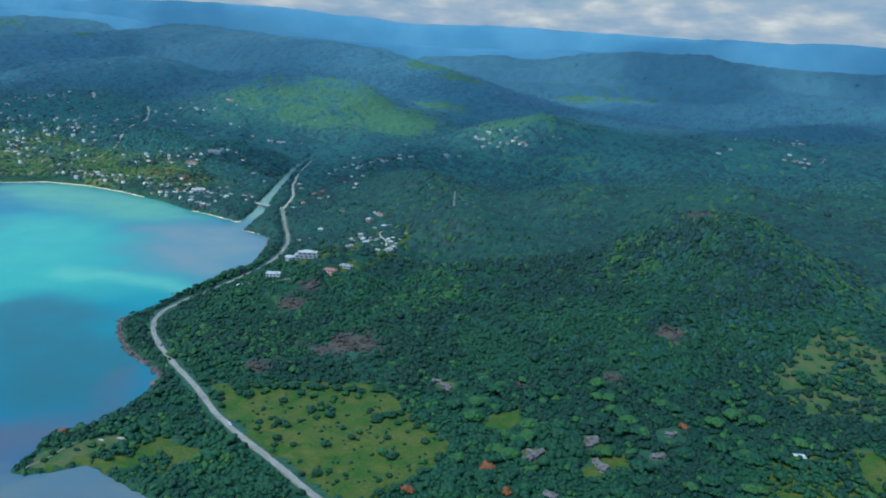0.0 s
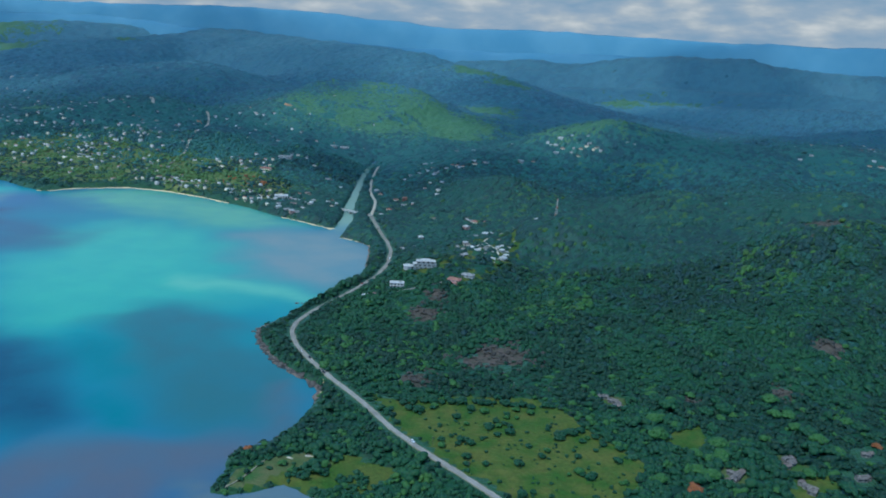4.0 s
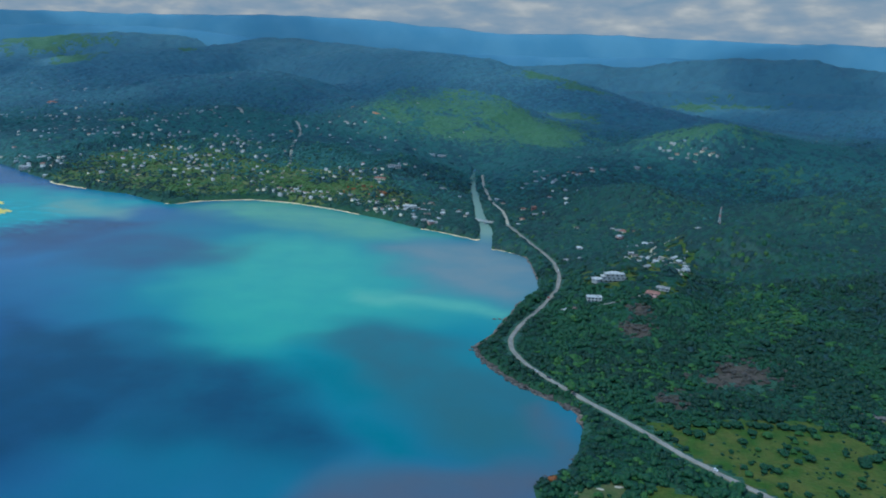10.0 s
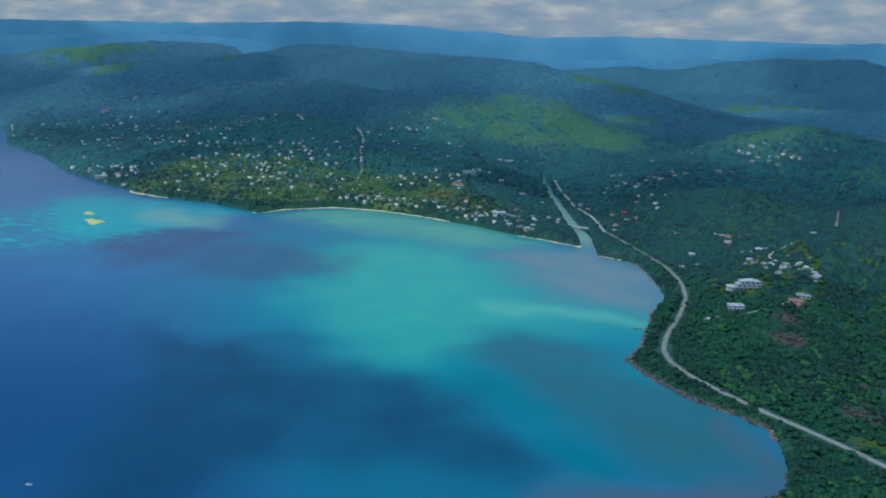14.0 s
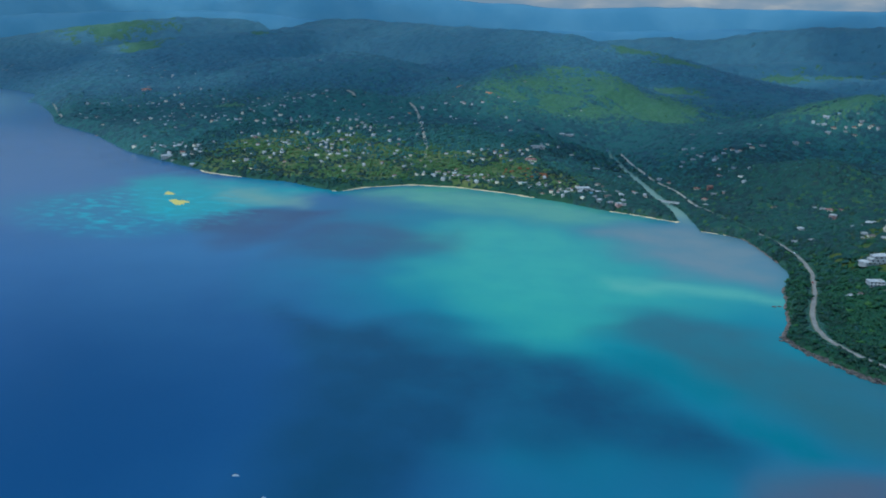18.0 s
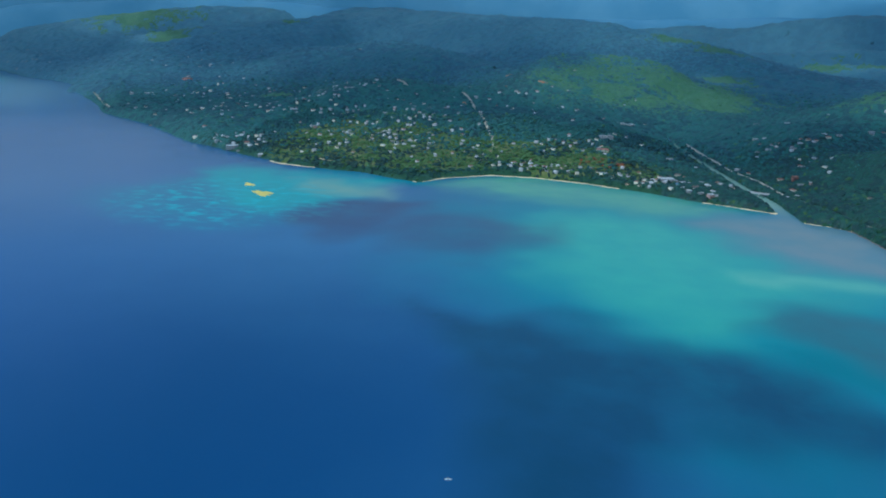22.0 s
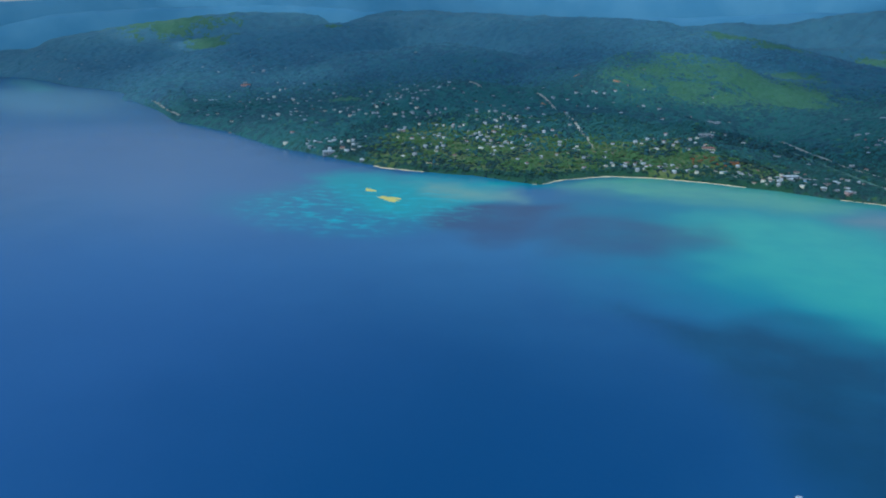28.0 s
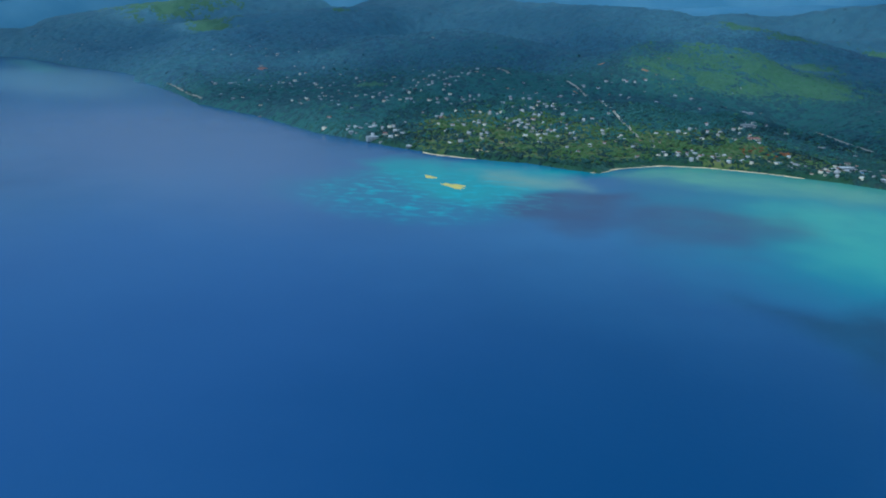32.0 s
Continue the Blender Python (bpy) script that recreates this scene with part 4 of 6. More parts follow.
def make_house(label, wide, deep, storeys, roof, wall_mat, roof_mat, porch=False, wing=False):
    """A house at the origin, its front towards -y."""
    root = empty("house")
    tagged(root, label, "house", group="hillside houses")
    high = 2.9 * storeys
    bm = bmesh.new()
    box(bm, 0, 0, high / 2 - 1.5, wide, deep, high + 3)
    if wing:
        box(bm, wide * 0.32, -deep * 0.62, high / 2 - 1.5, wide * 0.36, deep * 0.5, high + 3)
    part("wall", bm, wall_mat, root)
    bm = bmesh.new()
    if roof == "gable":
        prism(bm, -wide / 2, wide / 2, -deep / 2, deep / 2, high, deep * 0.26, 0.5)
    elif roof == "hip":
        hip(bm, -wide / 2, wide / 2, -deep / 2, deep / 2, high, deep * 0.27, 0.6)
    else:
        box(bm, 0, 0, high + 0.15, wide + 0.6, deep + 0.6, 0.3)
        for sx in (-1, 1):
            box(bm, sx * wide / 2, 0, high + 0.55, 0.2, deep, 0.5)
        for sy in (-1, 1):
            box(bm, 0, sy * deep / 2, high + 0.55, wide, 0.2, 0.5)
        box(bm, wide * 0.2, deep * 0.15, high + 0.8, 2.0, 2.0, 1.2)
    ro = part("roof", bm, roof_mat, root)
    if wing:
        bm = bmesh.new()
        box(bm, wide * 0.32, -deep * 0.62, high + 0.16, wide * 0.36 + 0.5, deep * 0.5 + 0.4, 0.3)
        part("wing_roof", bm, roof_mat, root)
    for s in range(storeys):
        n = max(2, int(wide / 4))
        for k in range(n):
            x = (k + 0.5) / n * wide - wide / 2
            if s == 0 and k == n // 2:
                bm = bmesh.new()
                box(bm, x, -deep / 2 - 0.03, 1.05, 1.0, 0.12, 2.1)
                part("door", bm, DOOR, root)
                continue
            bm = bmesh.new()
            box(bm, x, -deep / 2 - 0.02, s * 2.9 + 1.6, 1.5, 0.1, 1.2)
            part("window", bm, GLASS, root)
    for sx in (-1, 1):
        bm = bmesh.new()
        box(bm, sx * (wide / 2 + 0.02), 0, 1.6, 0.1, 1.5, 1.2)
        part("window", bm, GLASS, root)
    if porch:
        bm = bmesh.new()
        box(bm, 0, -deep / 2 - 1.3, 2.9 * storeys - 0.3, wide * 0.9, 2.6, 0.2)
        part("porch_roof", bm, roof_mat, root)
        for x in (-wide * 0.42, -wide * 0.14, wide * 0.14, wide * 0.42):
            bm = bmesh.new()
            box(bm, x, -deep / 2 - 2.4, high / 2 - 1.3, 0.3, 0.3, high + 2.0)
            part("porch_post", bm, wall_mat, root)
        if storeys > 1:
            bm = bmesh.new()
            box(bm, 0, -deep / 2 - 1.3, 2.8, wide * 0.9, 2.6, 0.25)
            part("balcony", bm, wall_mat, root)
    return root


KINDS = [
    make_house("white two-storey villa with a flat white roof and balcony", 13, 9, 2, "flat", WHITE_WALL, WHITE_ROOF, True),
    make_house("small white house with a weathered zinc gable roof", 9, 7, 1, "gable", WHITE_WALL, ZINC),
    make_house("cream house with a red hipped roof", 11, 8, 1, "hip", CREAM_WALL, TILE_RED),
    make_house("pale two-storey house with a white hipped roof", 11, 9, 2, "hip", WHITE_WALL, WHITE_ROOF, True),
    make_house("bare grey block house with a flat slab roof", 9, 8, 1, "flat", GREY_WALL, CONCRETE),
    make_house("pink two-storey house with a white flat roof", 10, 8, 2, "flat", PINK_WALL, WHITE_ROOF, True),
    make_house("long low white house with a zinc gable roof", 16, 7, 1, "gable", WHITE_WALL, ZINC, True),
    make_house("cream house with a brown shingled gable roof", 11, 8, 1, "gable", CREAM_WALL, BROWN_ROOF),
    make_house("white house with a wing and a white gable roof", 13, 8, 1, "gable", WHITE_WALL, WHITE_ROOF, False, True),
    make_house("small cream house with a blue metal roof", 8, 7, 1, "gable", CREAM_WALL, BLUE_ROOF),
]
for kind in KINDS:
    kind.scale = (0.76, 0.76, 0.76)
USED = [False] * len(KINDS)


def place_house(kind, x, y, turn, gap=9.0, size=1.0):
    if any(math.hypot(x - a, y - b) < gap for a, b, _ in HOUSE_SITES):
        return
    r = 7.0
    z = min(z_at(x + r * c, y + r * s) for c, s in ((0, 0), (0.7, 0), (-0.7, 0), (0, 0.7), (0, -0.7))) + 0.5
    m = pose(x, y, z, 0, 0, turn)
    if USED[kind]:
        copy_thing(KINDS[kind], m @ Matrix.Diagonal((size, size, size, 1)))
    else:
        KINDS[kind].matrix_basis = m @ Matrix.Diagonal((0.76, 0.76, 0.76, 1))
        USED[kind] = True
    HOUSE_SITES.append((x, y, 7.5 * size))
    if y > 820:
        YARDS.append((x, y - 8 * size, 6.0 * size))  # open ground before the house


WEST_HOUSES = [(-2010, 1859), (-1990, 1876), (-2172, 2095), (-2135, 2128), (-2459, 2621), (-2258, 2593), (-2157, 2409), (-2201, 2573), (-2176, 2609), (-2322, 2472),
               (-1869, 1700), (-1694, 1776), (-1722, 1887), (-1709, 1915), (-1627, 1664), (-1641, 2065), (-1663, 2144), (-1646, 2181), (-1569, 2118), (-1524, 2105),
               (-1485, 2071), (-1433, 1974), (-1385, 1760), (-1377, 1780), (-1355, 1752), (-1337, 1821), (-1308, 1905), (-1286, 1922), (-1270, 1922), (-1263, 1602),
               (-1286, 1626), (-1247, 1632), (-1354, 1494), (-1412, 1644), (-1358, 1618), (-1324, 1628), (-1203, 1554), (-1184, 1570), (-1499, 1465), (-1543, 1548),
               (-1561, 1504), (-1575, 1479), (-1521, 1426), (-1497, 1420), (-1431, 1382), (-1616, 2656), (-1988, 2991), (-2158, 3034)]
VILLAGE_HOUSES = [(-1029, 2427), (-892, 2333), (-845, 2337), (-672, 2148), (-700, 2097), (-691, 2224), (-727, 1942), (-650, 1971), (-746, 1673), (-765, 1559), (-912, 1810),
                  (-947, 1837), (-937, 1993), (-874, 1991), (-1284, 2074), (-1190, 2049), (-1171, 1824), (-1231, 1779), (-1205, 1847), (-1033, 1488), (-1012, 1523), (-981, 1505),
                  (-960, 1499), (-944, 1496), (-932, 1382), (-948, 1393), (-904, 1408), (-857, 1352), (-851, 1405), (-829, 1360), (-818, 1351), (-778, 1399), (-715, 1292), (-695, 1286),
                  (-729, 1325), (-634, 1403), (-619, 1413), (-610, 1395), (-577, 1501), (-622, 1558), (-1280, 2096)]
RIVER_HOUSES = [(-435, 1699), (-449, 1593), (-340, 1848), (-370, 1596), (-350, 1616), (-312, 1622), (-290, 1636), (-386, 1587), (-391, 1467), (-399, 1374), (-500, 1501), (-485, 1469),
                (-617, 1248), (-600, 1241), (-577, 1232), (-335, 1110), (-352, 1064), (-334, 1055), (-273, 1235), (-281, 1249), (-265, 1230), (-248, 1232), (-160, 1155), (-273, 1181),
                (-215, 1519), (-416, 1373), (-440, 1414), (-455, 1564), (-395, 1477), (-340, 1259), (-436, 1336), (-440, 1290), (-405, 1631), (-388, 1573), (-361, 1630), (-337, 1609), (-316, 1640),
                (-216, 1678), (-189, 1691), (-392, 1921), (-249, 1870), (-586, 1229), (-579, 1308), (-632, 1396), (-603, 1285)]
HILL_HOUSES = [(-252, 1128), (-238, 1136), (-258, 1062), (-270, 1056), (-250, 1040), (-224, 1016), (-236, 1002), (-215, 1006), (-203, 1018), (-206, 959), (-199, 984), (-193, 1135), (-184, 1120),
               (-237, 905), (-351, 830), (-339, 835), (-262, 1076), (-228, 1032), (-245, 1020), (-210, 1032), (-196, 1004), (-212, 972), (-240, 1052), (-268, 1040), (-204, 1128), (-228, 1142), (-214, 1140), (-262, 1130)]
KNOB_HOUSES = [(-132, 1792), (-126, 1750), (-105, 1737), (-85, 1750), (-65, 1767), (-49, 1754), (-107, 1796), (-153, 1767), (18, 1775), (35, 1770), (-140, 1735), (-90, 1725), (-70, 1790), (-120, 1770)]
EAST_HOUSES = [(639, 2141), (664, 2154), (670, 2108), (624, 2163), (672, 2039), (526, 1670), (536, 1635), (506, 1677), (343, 2356), (224, 2210), (295, 2308), (619, 2297), (378, 1711), (406, 1733),
               (540, 1830), (520, 1800), (560, 1810)]
TOWN_HOUSES = [(-3673, 3320), (-3476, 3182), (-3514, 3311), (-3364, 3281), (-3346, 3315), (-2889, 2749), (-2851, 2747), (-3114, 2785), (-3329, 2995), (-3290, 3040)]


def build_houses():
    rng = random.Random(21)
    pick = lambda weights: rng.choices(range(10), weights)[0]
    pale = (1.2, 3.4, 2.2, 0.8, 2.6, 0.7, 2.2, 2.8, 1.2, 1.0)
    for site in HILL_HOUSES:
        place_house(pick((2, 4, 0, 2, 3, 0, 1, 1, 3, 0)), *site, rng.uniform(-40, 60), 6, rng.uniform(0.55, 0.8))
    for _ in range(26):  # outbuildings and small houses between them
        place_house(pick((1, 4, 0, 1, 4, 0, 1, 2, 3, 0)), rng.gauss(-228, 24), rng.gauss(1030, 34), rng.uniform(-40, 60), 5, rng.uniform(0.4, 0.6))
    for sites in (WEST_HOUSES, VILLAGE_HOUSES, RIVER_HOUSES, KNOB_HOUSES, EAST_HOUSES, TOWN_HOUSES):
        for x, y in sites:
            place_house(pick(pale), x, y, rng.uniform(-50, 50), 8, rng.uniform(0.8, 1.3) if x < -1380 or x > -640 else rng.uniform(0.55, 0.85))
    # the same neighbourhoods filled in along their lanes: centre, spread, number
    for x, y, sx, sy, n in ((-1080, 1560, 190, 120, 9), (-1290, 1560, 90, 100, 4), (-850, 1385, 110, 36, 12), (-1560, 1900, 190, 200, 20), (-1560, 1500, 110, 50, 12), (-1960, 2060, 170, 190, 10),
                            (-400, 1560, 70, 110, 6), (-660, 1330, 60, 40, 10), (-3250, 3000, 220, 110, 14), (-2250, 2700, 220, 200, 5), (-1000, 1950, 160, 120, 6), (-90, 1765, 50, 28, 6)):
        for _ in range(n):
            px, py = rng.gauss(x, sx * 0.6), rng.gauss(y, sy * 0.6)
            if float(shore_off(np.array([px]), np.array([py]))[0]) > 14 and float(way_off(np.array([px]), np.array([py]), RIVER)[0]) > 24:
                place_house(pick(pale), px, py, rng.uniform(-50, 50), 13, rng.uniform(0.5, 0.85))



def build_far_roofs():
    """The many small houses that cannot be told apart, scattered through the gardens."""
    rng = np.random.default_rng(17)
    vs, fs, ms, n = [], [], [], 0
    box_f = [(0, 1, 5, 4), (1, 2, 6, 5), (2, 3, 7, 6), (3, 0, 4, 7)]
    for x, y, sx, sy, count in ((-1080, 1560, 200, 130, 50), (-1300, 1600, 100, 110, 30), (-1250, 1800, 150, 110, 40), (-760, 1640, 90, 90, 16), (-850, 1375, 130, 34, 34), (-1580, 1900, 230, 240, 150), (-1570, 1500, 120, 60, 40), (-1980, 2080, 190, 210, 50),
                                (-400, 1560, 80, 120, 14), (-650, 1330, 80, 50, 44), (-3250, 3020, 260, 130, 50), (-2250, 2720, 260, 230, 22), (-1000, 1930, 190, 150, 34), (-85, 1765, 60, 34, 12), (560, 1900, 130, 150, 14), (655, 2190, 60, 60, 14), (550, 1672, 44, 24, 12)):
        for _ in range(count):
            px, py = rng.normal(x, sx * 0.62), rng.normal(y, sy * 0.62)
            a = np.array([px]), np.array([py])
            if shore_off(*a)[0] < 12 or way_off(*a, RIVER)[0] < 22 or any(math.hypot(px - q[0], py - q[1]) < 10 for q in HOUSE_SITES):
                continue
            HOUSE_SITES.append((px, py, 5.0))
            YARDS.append((px, py - 6, 5.0))
            w, d, h = rng.uniform(2.4, 5.2), rng.uniform(2.0, 3.2), rng.choice((2.6, 3.0, 4.6))
            z, t = z_at(px, py), rng.uniform(-0.9, 0.9)
            c, s = math.cos(t), math.sin(t)
            pts = [(-w, -d, -2), (w, -d, -2), (w, d, -2), (-w, d, -2), (-w, -d, h), (w, -d, h), (w, d, h), (-w, d, h), (-w, 0, h + d * 0.5), (w, 0, h + d * 0.5)]
            vs += [(px + i * c - j * s, py + i * s + j * c, z + k) for i, j, k in pts]
            fs += [tuple(n + i for i in f) for f in box_f + [(4, 5, 9, 8), (6, 7, 8, 9), (5, 6, 9, 9), (7, 4, 8, 8)]]
            wall, roof = rng.choice((0, 0, 1, 2)), rng.choice((3, 3, 4, 4, 5, 6))
            ms += [wall] * 4 + [roof] * 2 + [wall] * 2
            n += 10
    tri = []
    slots = []
    for f, m in zip(fs, ms):
        tri.append(f[:3])
        slots.append(m)
        if f[3] not in f[:3]:
            tri.append((f[0], f[2], f[3]))
            slots.append(m)
    ob = new("houses", mesh_of("houses", np.array(vs), np.array(tri), [WHITE_WALL, CREAM_WALL, GREY_WALL, WHITE_ROOF, ZINC, TILE_RED, BROWN_ROOF], slots))
    tagged(ob, "many small pale houses scattered through green gardens", "houses", kind="stuff")


build_houses()
build_far_roofs()


def terrace_hotel(x, y, turn):
    """The large white building on the hill: stepped wings with long balconies."""
    root = empty("apartment_building")
    z = z_at(x, y) - 0.5
    floors = []
    for s in range(3):
        w = 34 - 5 * s
        bm = bmesh.new()
        box(bm, s * 1.5, s * 1.6, s * 3.1 + 1.4 - (1.5 if s == 0 else 0), w, 9, 3.1 + (3 if s == 0 else 0))
        part("storey", bm, VILLA_WALL, root)
        bm = bmesh.new()
        box(bm, s * 1.5, s * 1.6 - 1.2, s * 3.1 + 3.0, w + 1, 11.4, 0.35)
        part("balcony_slab", bm, VILLA_ROOF, root)
        bm = bmesh.new()
        box(bm, s * 1.5, s * 1.6 - 6.8, s * 3.1 + 3.6, w + 1, 0.15, 0.9)
        part("parapet", bm, VILLA_WALL, root)
        for k in range(6 - s):
            bm = bmesh.new()
            box(bm, s * 1.5 + (k + 0.5) / (6 - s) * w - w / 2, s * 1.6 - 4.53, s * 3.1 + 1.5, 2.2, 0.12, 2.0)
            part("window", bm, GLASS, root)
    bm = bmesh.new()
    hip(bm, -4, 10, 1, 8, 9.4, 2.2, 0.6)
    part("roof", bm, VILLA_ROOF, root)
    bm = bmesh.new()
    bmesh.ops.create_cone(bm, cap_ends=True, segments=20, radius1=5.5, radius2=5.5, depth=5.6, matrix=Matrix.Translation((-20, -1, 0.6)))
    part("round_wing", bm, VILLA_WALL, root)
    bm = bmesh.new()
    bmesh.ops.create_cone(bm, cap_ends=True, segments=20, radius1=6.2, radius2=0.4, depth=2.0, matrix=Matrix.Translation((-20, -1, 4.4)))
    part("wing_roof", bm, VILLA_ROOF, root)
    root.matrix_basis = pose(x, y, z, 0, 0, turn)
    HOUSE_SITES.append((x, y, 14.0))
    tagged(root, "large white stepped apartment building with long balconies on the hill", "apartment building")


def block(label, name, x, y, turn, wide, deep, storeys, wall, roof_mat, roof="flat"):
    root = empty(name)
    h = storeys * 3.0
    bm = bmesh.new()
    box(bm, 0, 0, h / 2 - 1.5, wide, deep, h + 3)
    part("wall", bm, wall, root)
    bm = bmesh.new()
    if roof == "flat":
        box(bm, 0, 0, h + 0.2, wide + 0.8, deep + 0.8, 0.4)
        box(bm, wide * 0.25, 0, h + 1.0, 3, 3, 1.4)
    else:
        hip(bm, -wide / 2, wide / 2, -deep / 2, deep / 2, h, deep * 0.25, 0.7)
    part("roof", bm, roof_mat, root)
    n = max(3, int(wide / 4.2))
    for s in range(storeys):
        for k in range(n):
            bm = bmesh.new()
            box(bm, (k + 0.5) / n * wide - wide / 2, -deep / 2 - 0.03, s * 3.0 + 1.6, 1.8, 0.14, 1.4)
            part("window", bm, GLASS, root)
        bm = bmesh.new()
        box(bm, 0, -deep / 2 - 0.7, s * 3.0 + 0.1, wide, 1.4, 0.2)
        part("balcony", bm, wall, root)
    root.matrix_basis = pose(x, y, z_at(x, y) - 0.3, 0, 0, turn)
    HOUSE_SITES.append((x, y, max(wide, deep) * 0.6))
    tagged(root, label, "building")


terrace_hotel(-296, 914, 12)
block("white two-storey hillside villa with wide terraces", "villa", -318, 857, 10, 17, 9, 2, VILLA_WALL, VILLA_ROOF)
block("pink-walled villa with a red hipped roof", "villa", -250, 874, -12, 15, 10, 2, PINK_WALL, TILE_RED, "hip")
block("grey-roofed white villa beside the drive", "villa", -236, 898, -14, 15, 8, 1, VILLA_WALL, ZINC, "hip")
block("bright red three-storey building near the river", "building", -420, 1398, 8, 9, 9, 3, TILE_RED, TILE_RED)
block("white block with a broad roof by the shore", "building", -646, 1338, 20, 24, 14, 2, WHITE_WALL, WHITE_ROOF)
block("long white school block with a pale roof", "building", -750, 1640, 4, 30, 9, 2, WHITE_WALL, ZINC, "hip")
block("long building with a red roof above the village", "building", -757, 1540, 4, 24, 10, 1, CREAM_WALL, TILE_RED, "hip")
block("large white house on the sunlit slope", "villa", -690, 1918, 8, 22, 10, 2, WHITE_WALL, WHITE_ROOF)
block("white hillside house with terraces", "villa", -712, 1890, -6, 18, 9, 2, WHITE_WALL, WHITE_ROOF)
block("big pale villa with a pinkish roof", "villa", -2127, 2348, 0, 30, 16, 2, PINK_WALL, TILE_RED, "hip")
block("white curved-front villa near the western shore", "villa", -2131, 2121, 20, 26, 9, 1, WHITE_WALL, WHITE_ROOF)
block("pale seaside guest house at the water's edge", "building", -1518, 1434, 30, 24, 12, 2, WHITE_WALL, WHITE_ROOF)


def compound(label, x, y, turn, wings, name="farmhouse"):
    """An old farmhouse of several small wings under patched gable roofs: offset, size, turn, wall and roof of each."""
    root = empty(name)
    for dx, dy, wide, deep, spin, wall, roof in wings:
        at = pose(dx, dy, 0, 0, 0, spin)
        bm = bmesh.new()
        box(bm, 0, 0, 0.4, wide, deep, 4.4)
        peak = [[bm.verts.new((e * wide / 2, q * deep / 2, 2.6 + h)) for q, h in ((-1, 0), (1, 0), (0, deep * 0.24))] for e in (-1, 1)]
        for gable in peak:
            bm.faces.new(gable)
        bm.transform(at)
        body = part("wing", bm, wall, root)
        bm = bmesh.new()
        prism(bm, -wide / 2, wide / 2, -deep / 2, deep / 2, 2.6, deep * 0.3, 0.5)
        bm.transform(at)
        part("roof", bm, roof, body)
        for k in range(max(2, int(wide / 3.5))):
            bm = bmesh.new()
            box(bm, (k + 0.5) / max(2, int(wide / 3.5)) * wide - wide / 2, -deep / 2 - 0.03, 1.4, 1.0, 0.12, 1.1)
            bm.transform(at)
            part("window", bm, GLASS, body)
    root.matrix_basis = pose(x, y, z_at(x, y) + 0.1, 0, 0, turn)
    HOUSE_SITES.append((x, y, 17.0))
    tagged(root, label, "farmhouse")


compound("derelict farmhouse with pale broken wings and patched zinc roofs", -70, 634, -20,
         [(0, 0, 9, 5, 0, FARM_WALL, FARM_ROOF), (5, -5, 7, 4, 70, GREY_WALL, FARM_ROOF), (-9, 4, 5, 4, 20, FARM_WALL, FARM_ROOF), (-13, 2, 4, 3, -30, GREY_WALL, FARM_ROOF), (9, -8, 5, 3, 10, FARM_WALL, BROWN_ROOF)])
compound("long grey farmhouse of stepped wings with weathered zinc roofs", 16, 533, 62,
         [(0, 0, 8, 5, 0, FARM_WALL, FARM_ROOF), (-7, 1, 6, 4.5, 8, FARM_WALL, FARM_ROOF), (7, -1, 6, 4, -6, FARM_WALL, BROWN_ROOF), (2, 5, 6, 3.5, 90, FARM_WALL, FARM_ROOF), (-12, 3, 4, 3, 30, FARM_WALL, BROWN_ROOF)])
compound("grey farm compound with rusty and pale metal roofs", 62, 562, 35,
         [(0, 0, 8, 5, 0, FARM_WALL, FARM_ROOF), (6, 3, 6, 4, 60, FARM_WALL, FARM_ROOF), (-6, -2, 5, 4, -15, FARM_WALL, BROWN_ROOF), (1, 6, 5, 3, 10, FARM_WALL, FARM_ROOF)])
compound("low zinc-roofed farmhouse with a pale lean-to beside a lawn", 68, 530, -30,
         [(0, 0, 10, 4.5, 0, FARM_WALL, FARM_ROOF), (2, -5, 6, 3.5, 4, FARM_WALL, FARM_ROOF), (-7, 2, 4, 4, 80, FARM_WALL, BROWN_ROOF)])
compound("grey block cottage with a faded roof beside the lawn", 111, 552, 10, [(0, 0, 8, 5.5, 0, FARM_WALL, FARM_ROOF), (6, 1, 4, 3.5, 80, FARM_WALL, FARM_ROOF)])
compound("small cream cottage with two faded zinc roofs", 126, 587, -10, [(0, 0, 6, 4, 0, FARM_WALL, FARM_ROOF), (4, 2, 4, 3, 60, FARM_WALL, BROWN_ROOF)])
block("small bright white cottage in the paddock", "cottage", 226, 573, 5, 8, 6, 1, WHITE_WALL, WHITE_ROOF, "hip")
block("white cottage among the trees", "cottage", 28, 482, -25, 9, 6, 1, GREY_WALL, FARM_ROOF, "hip")


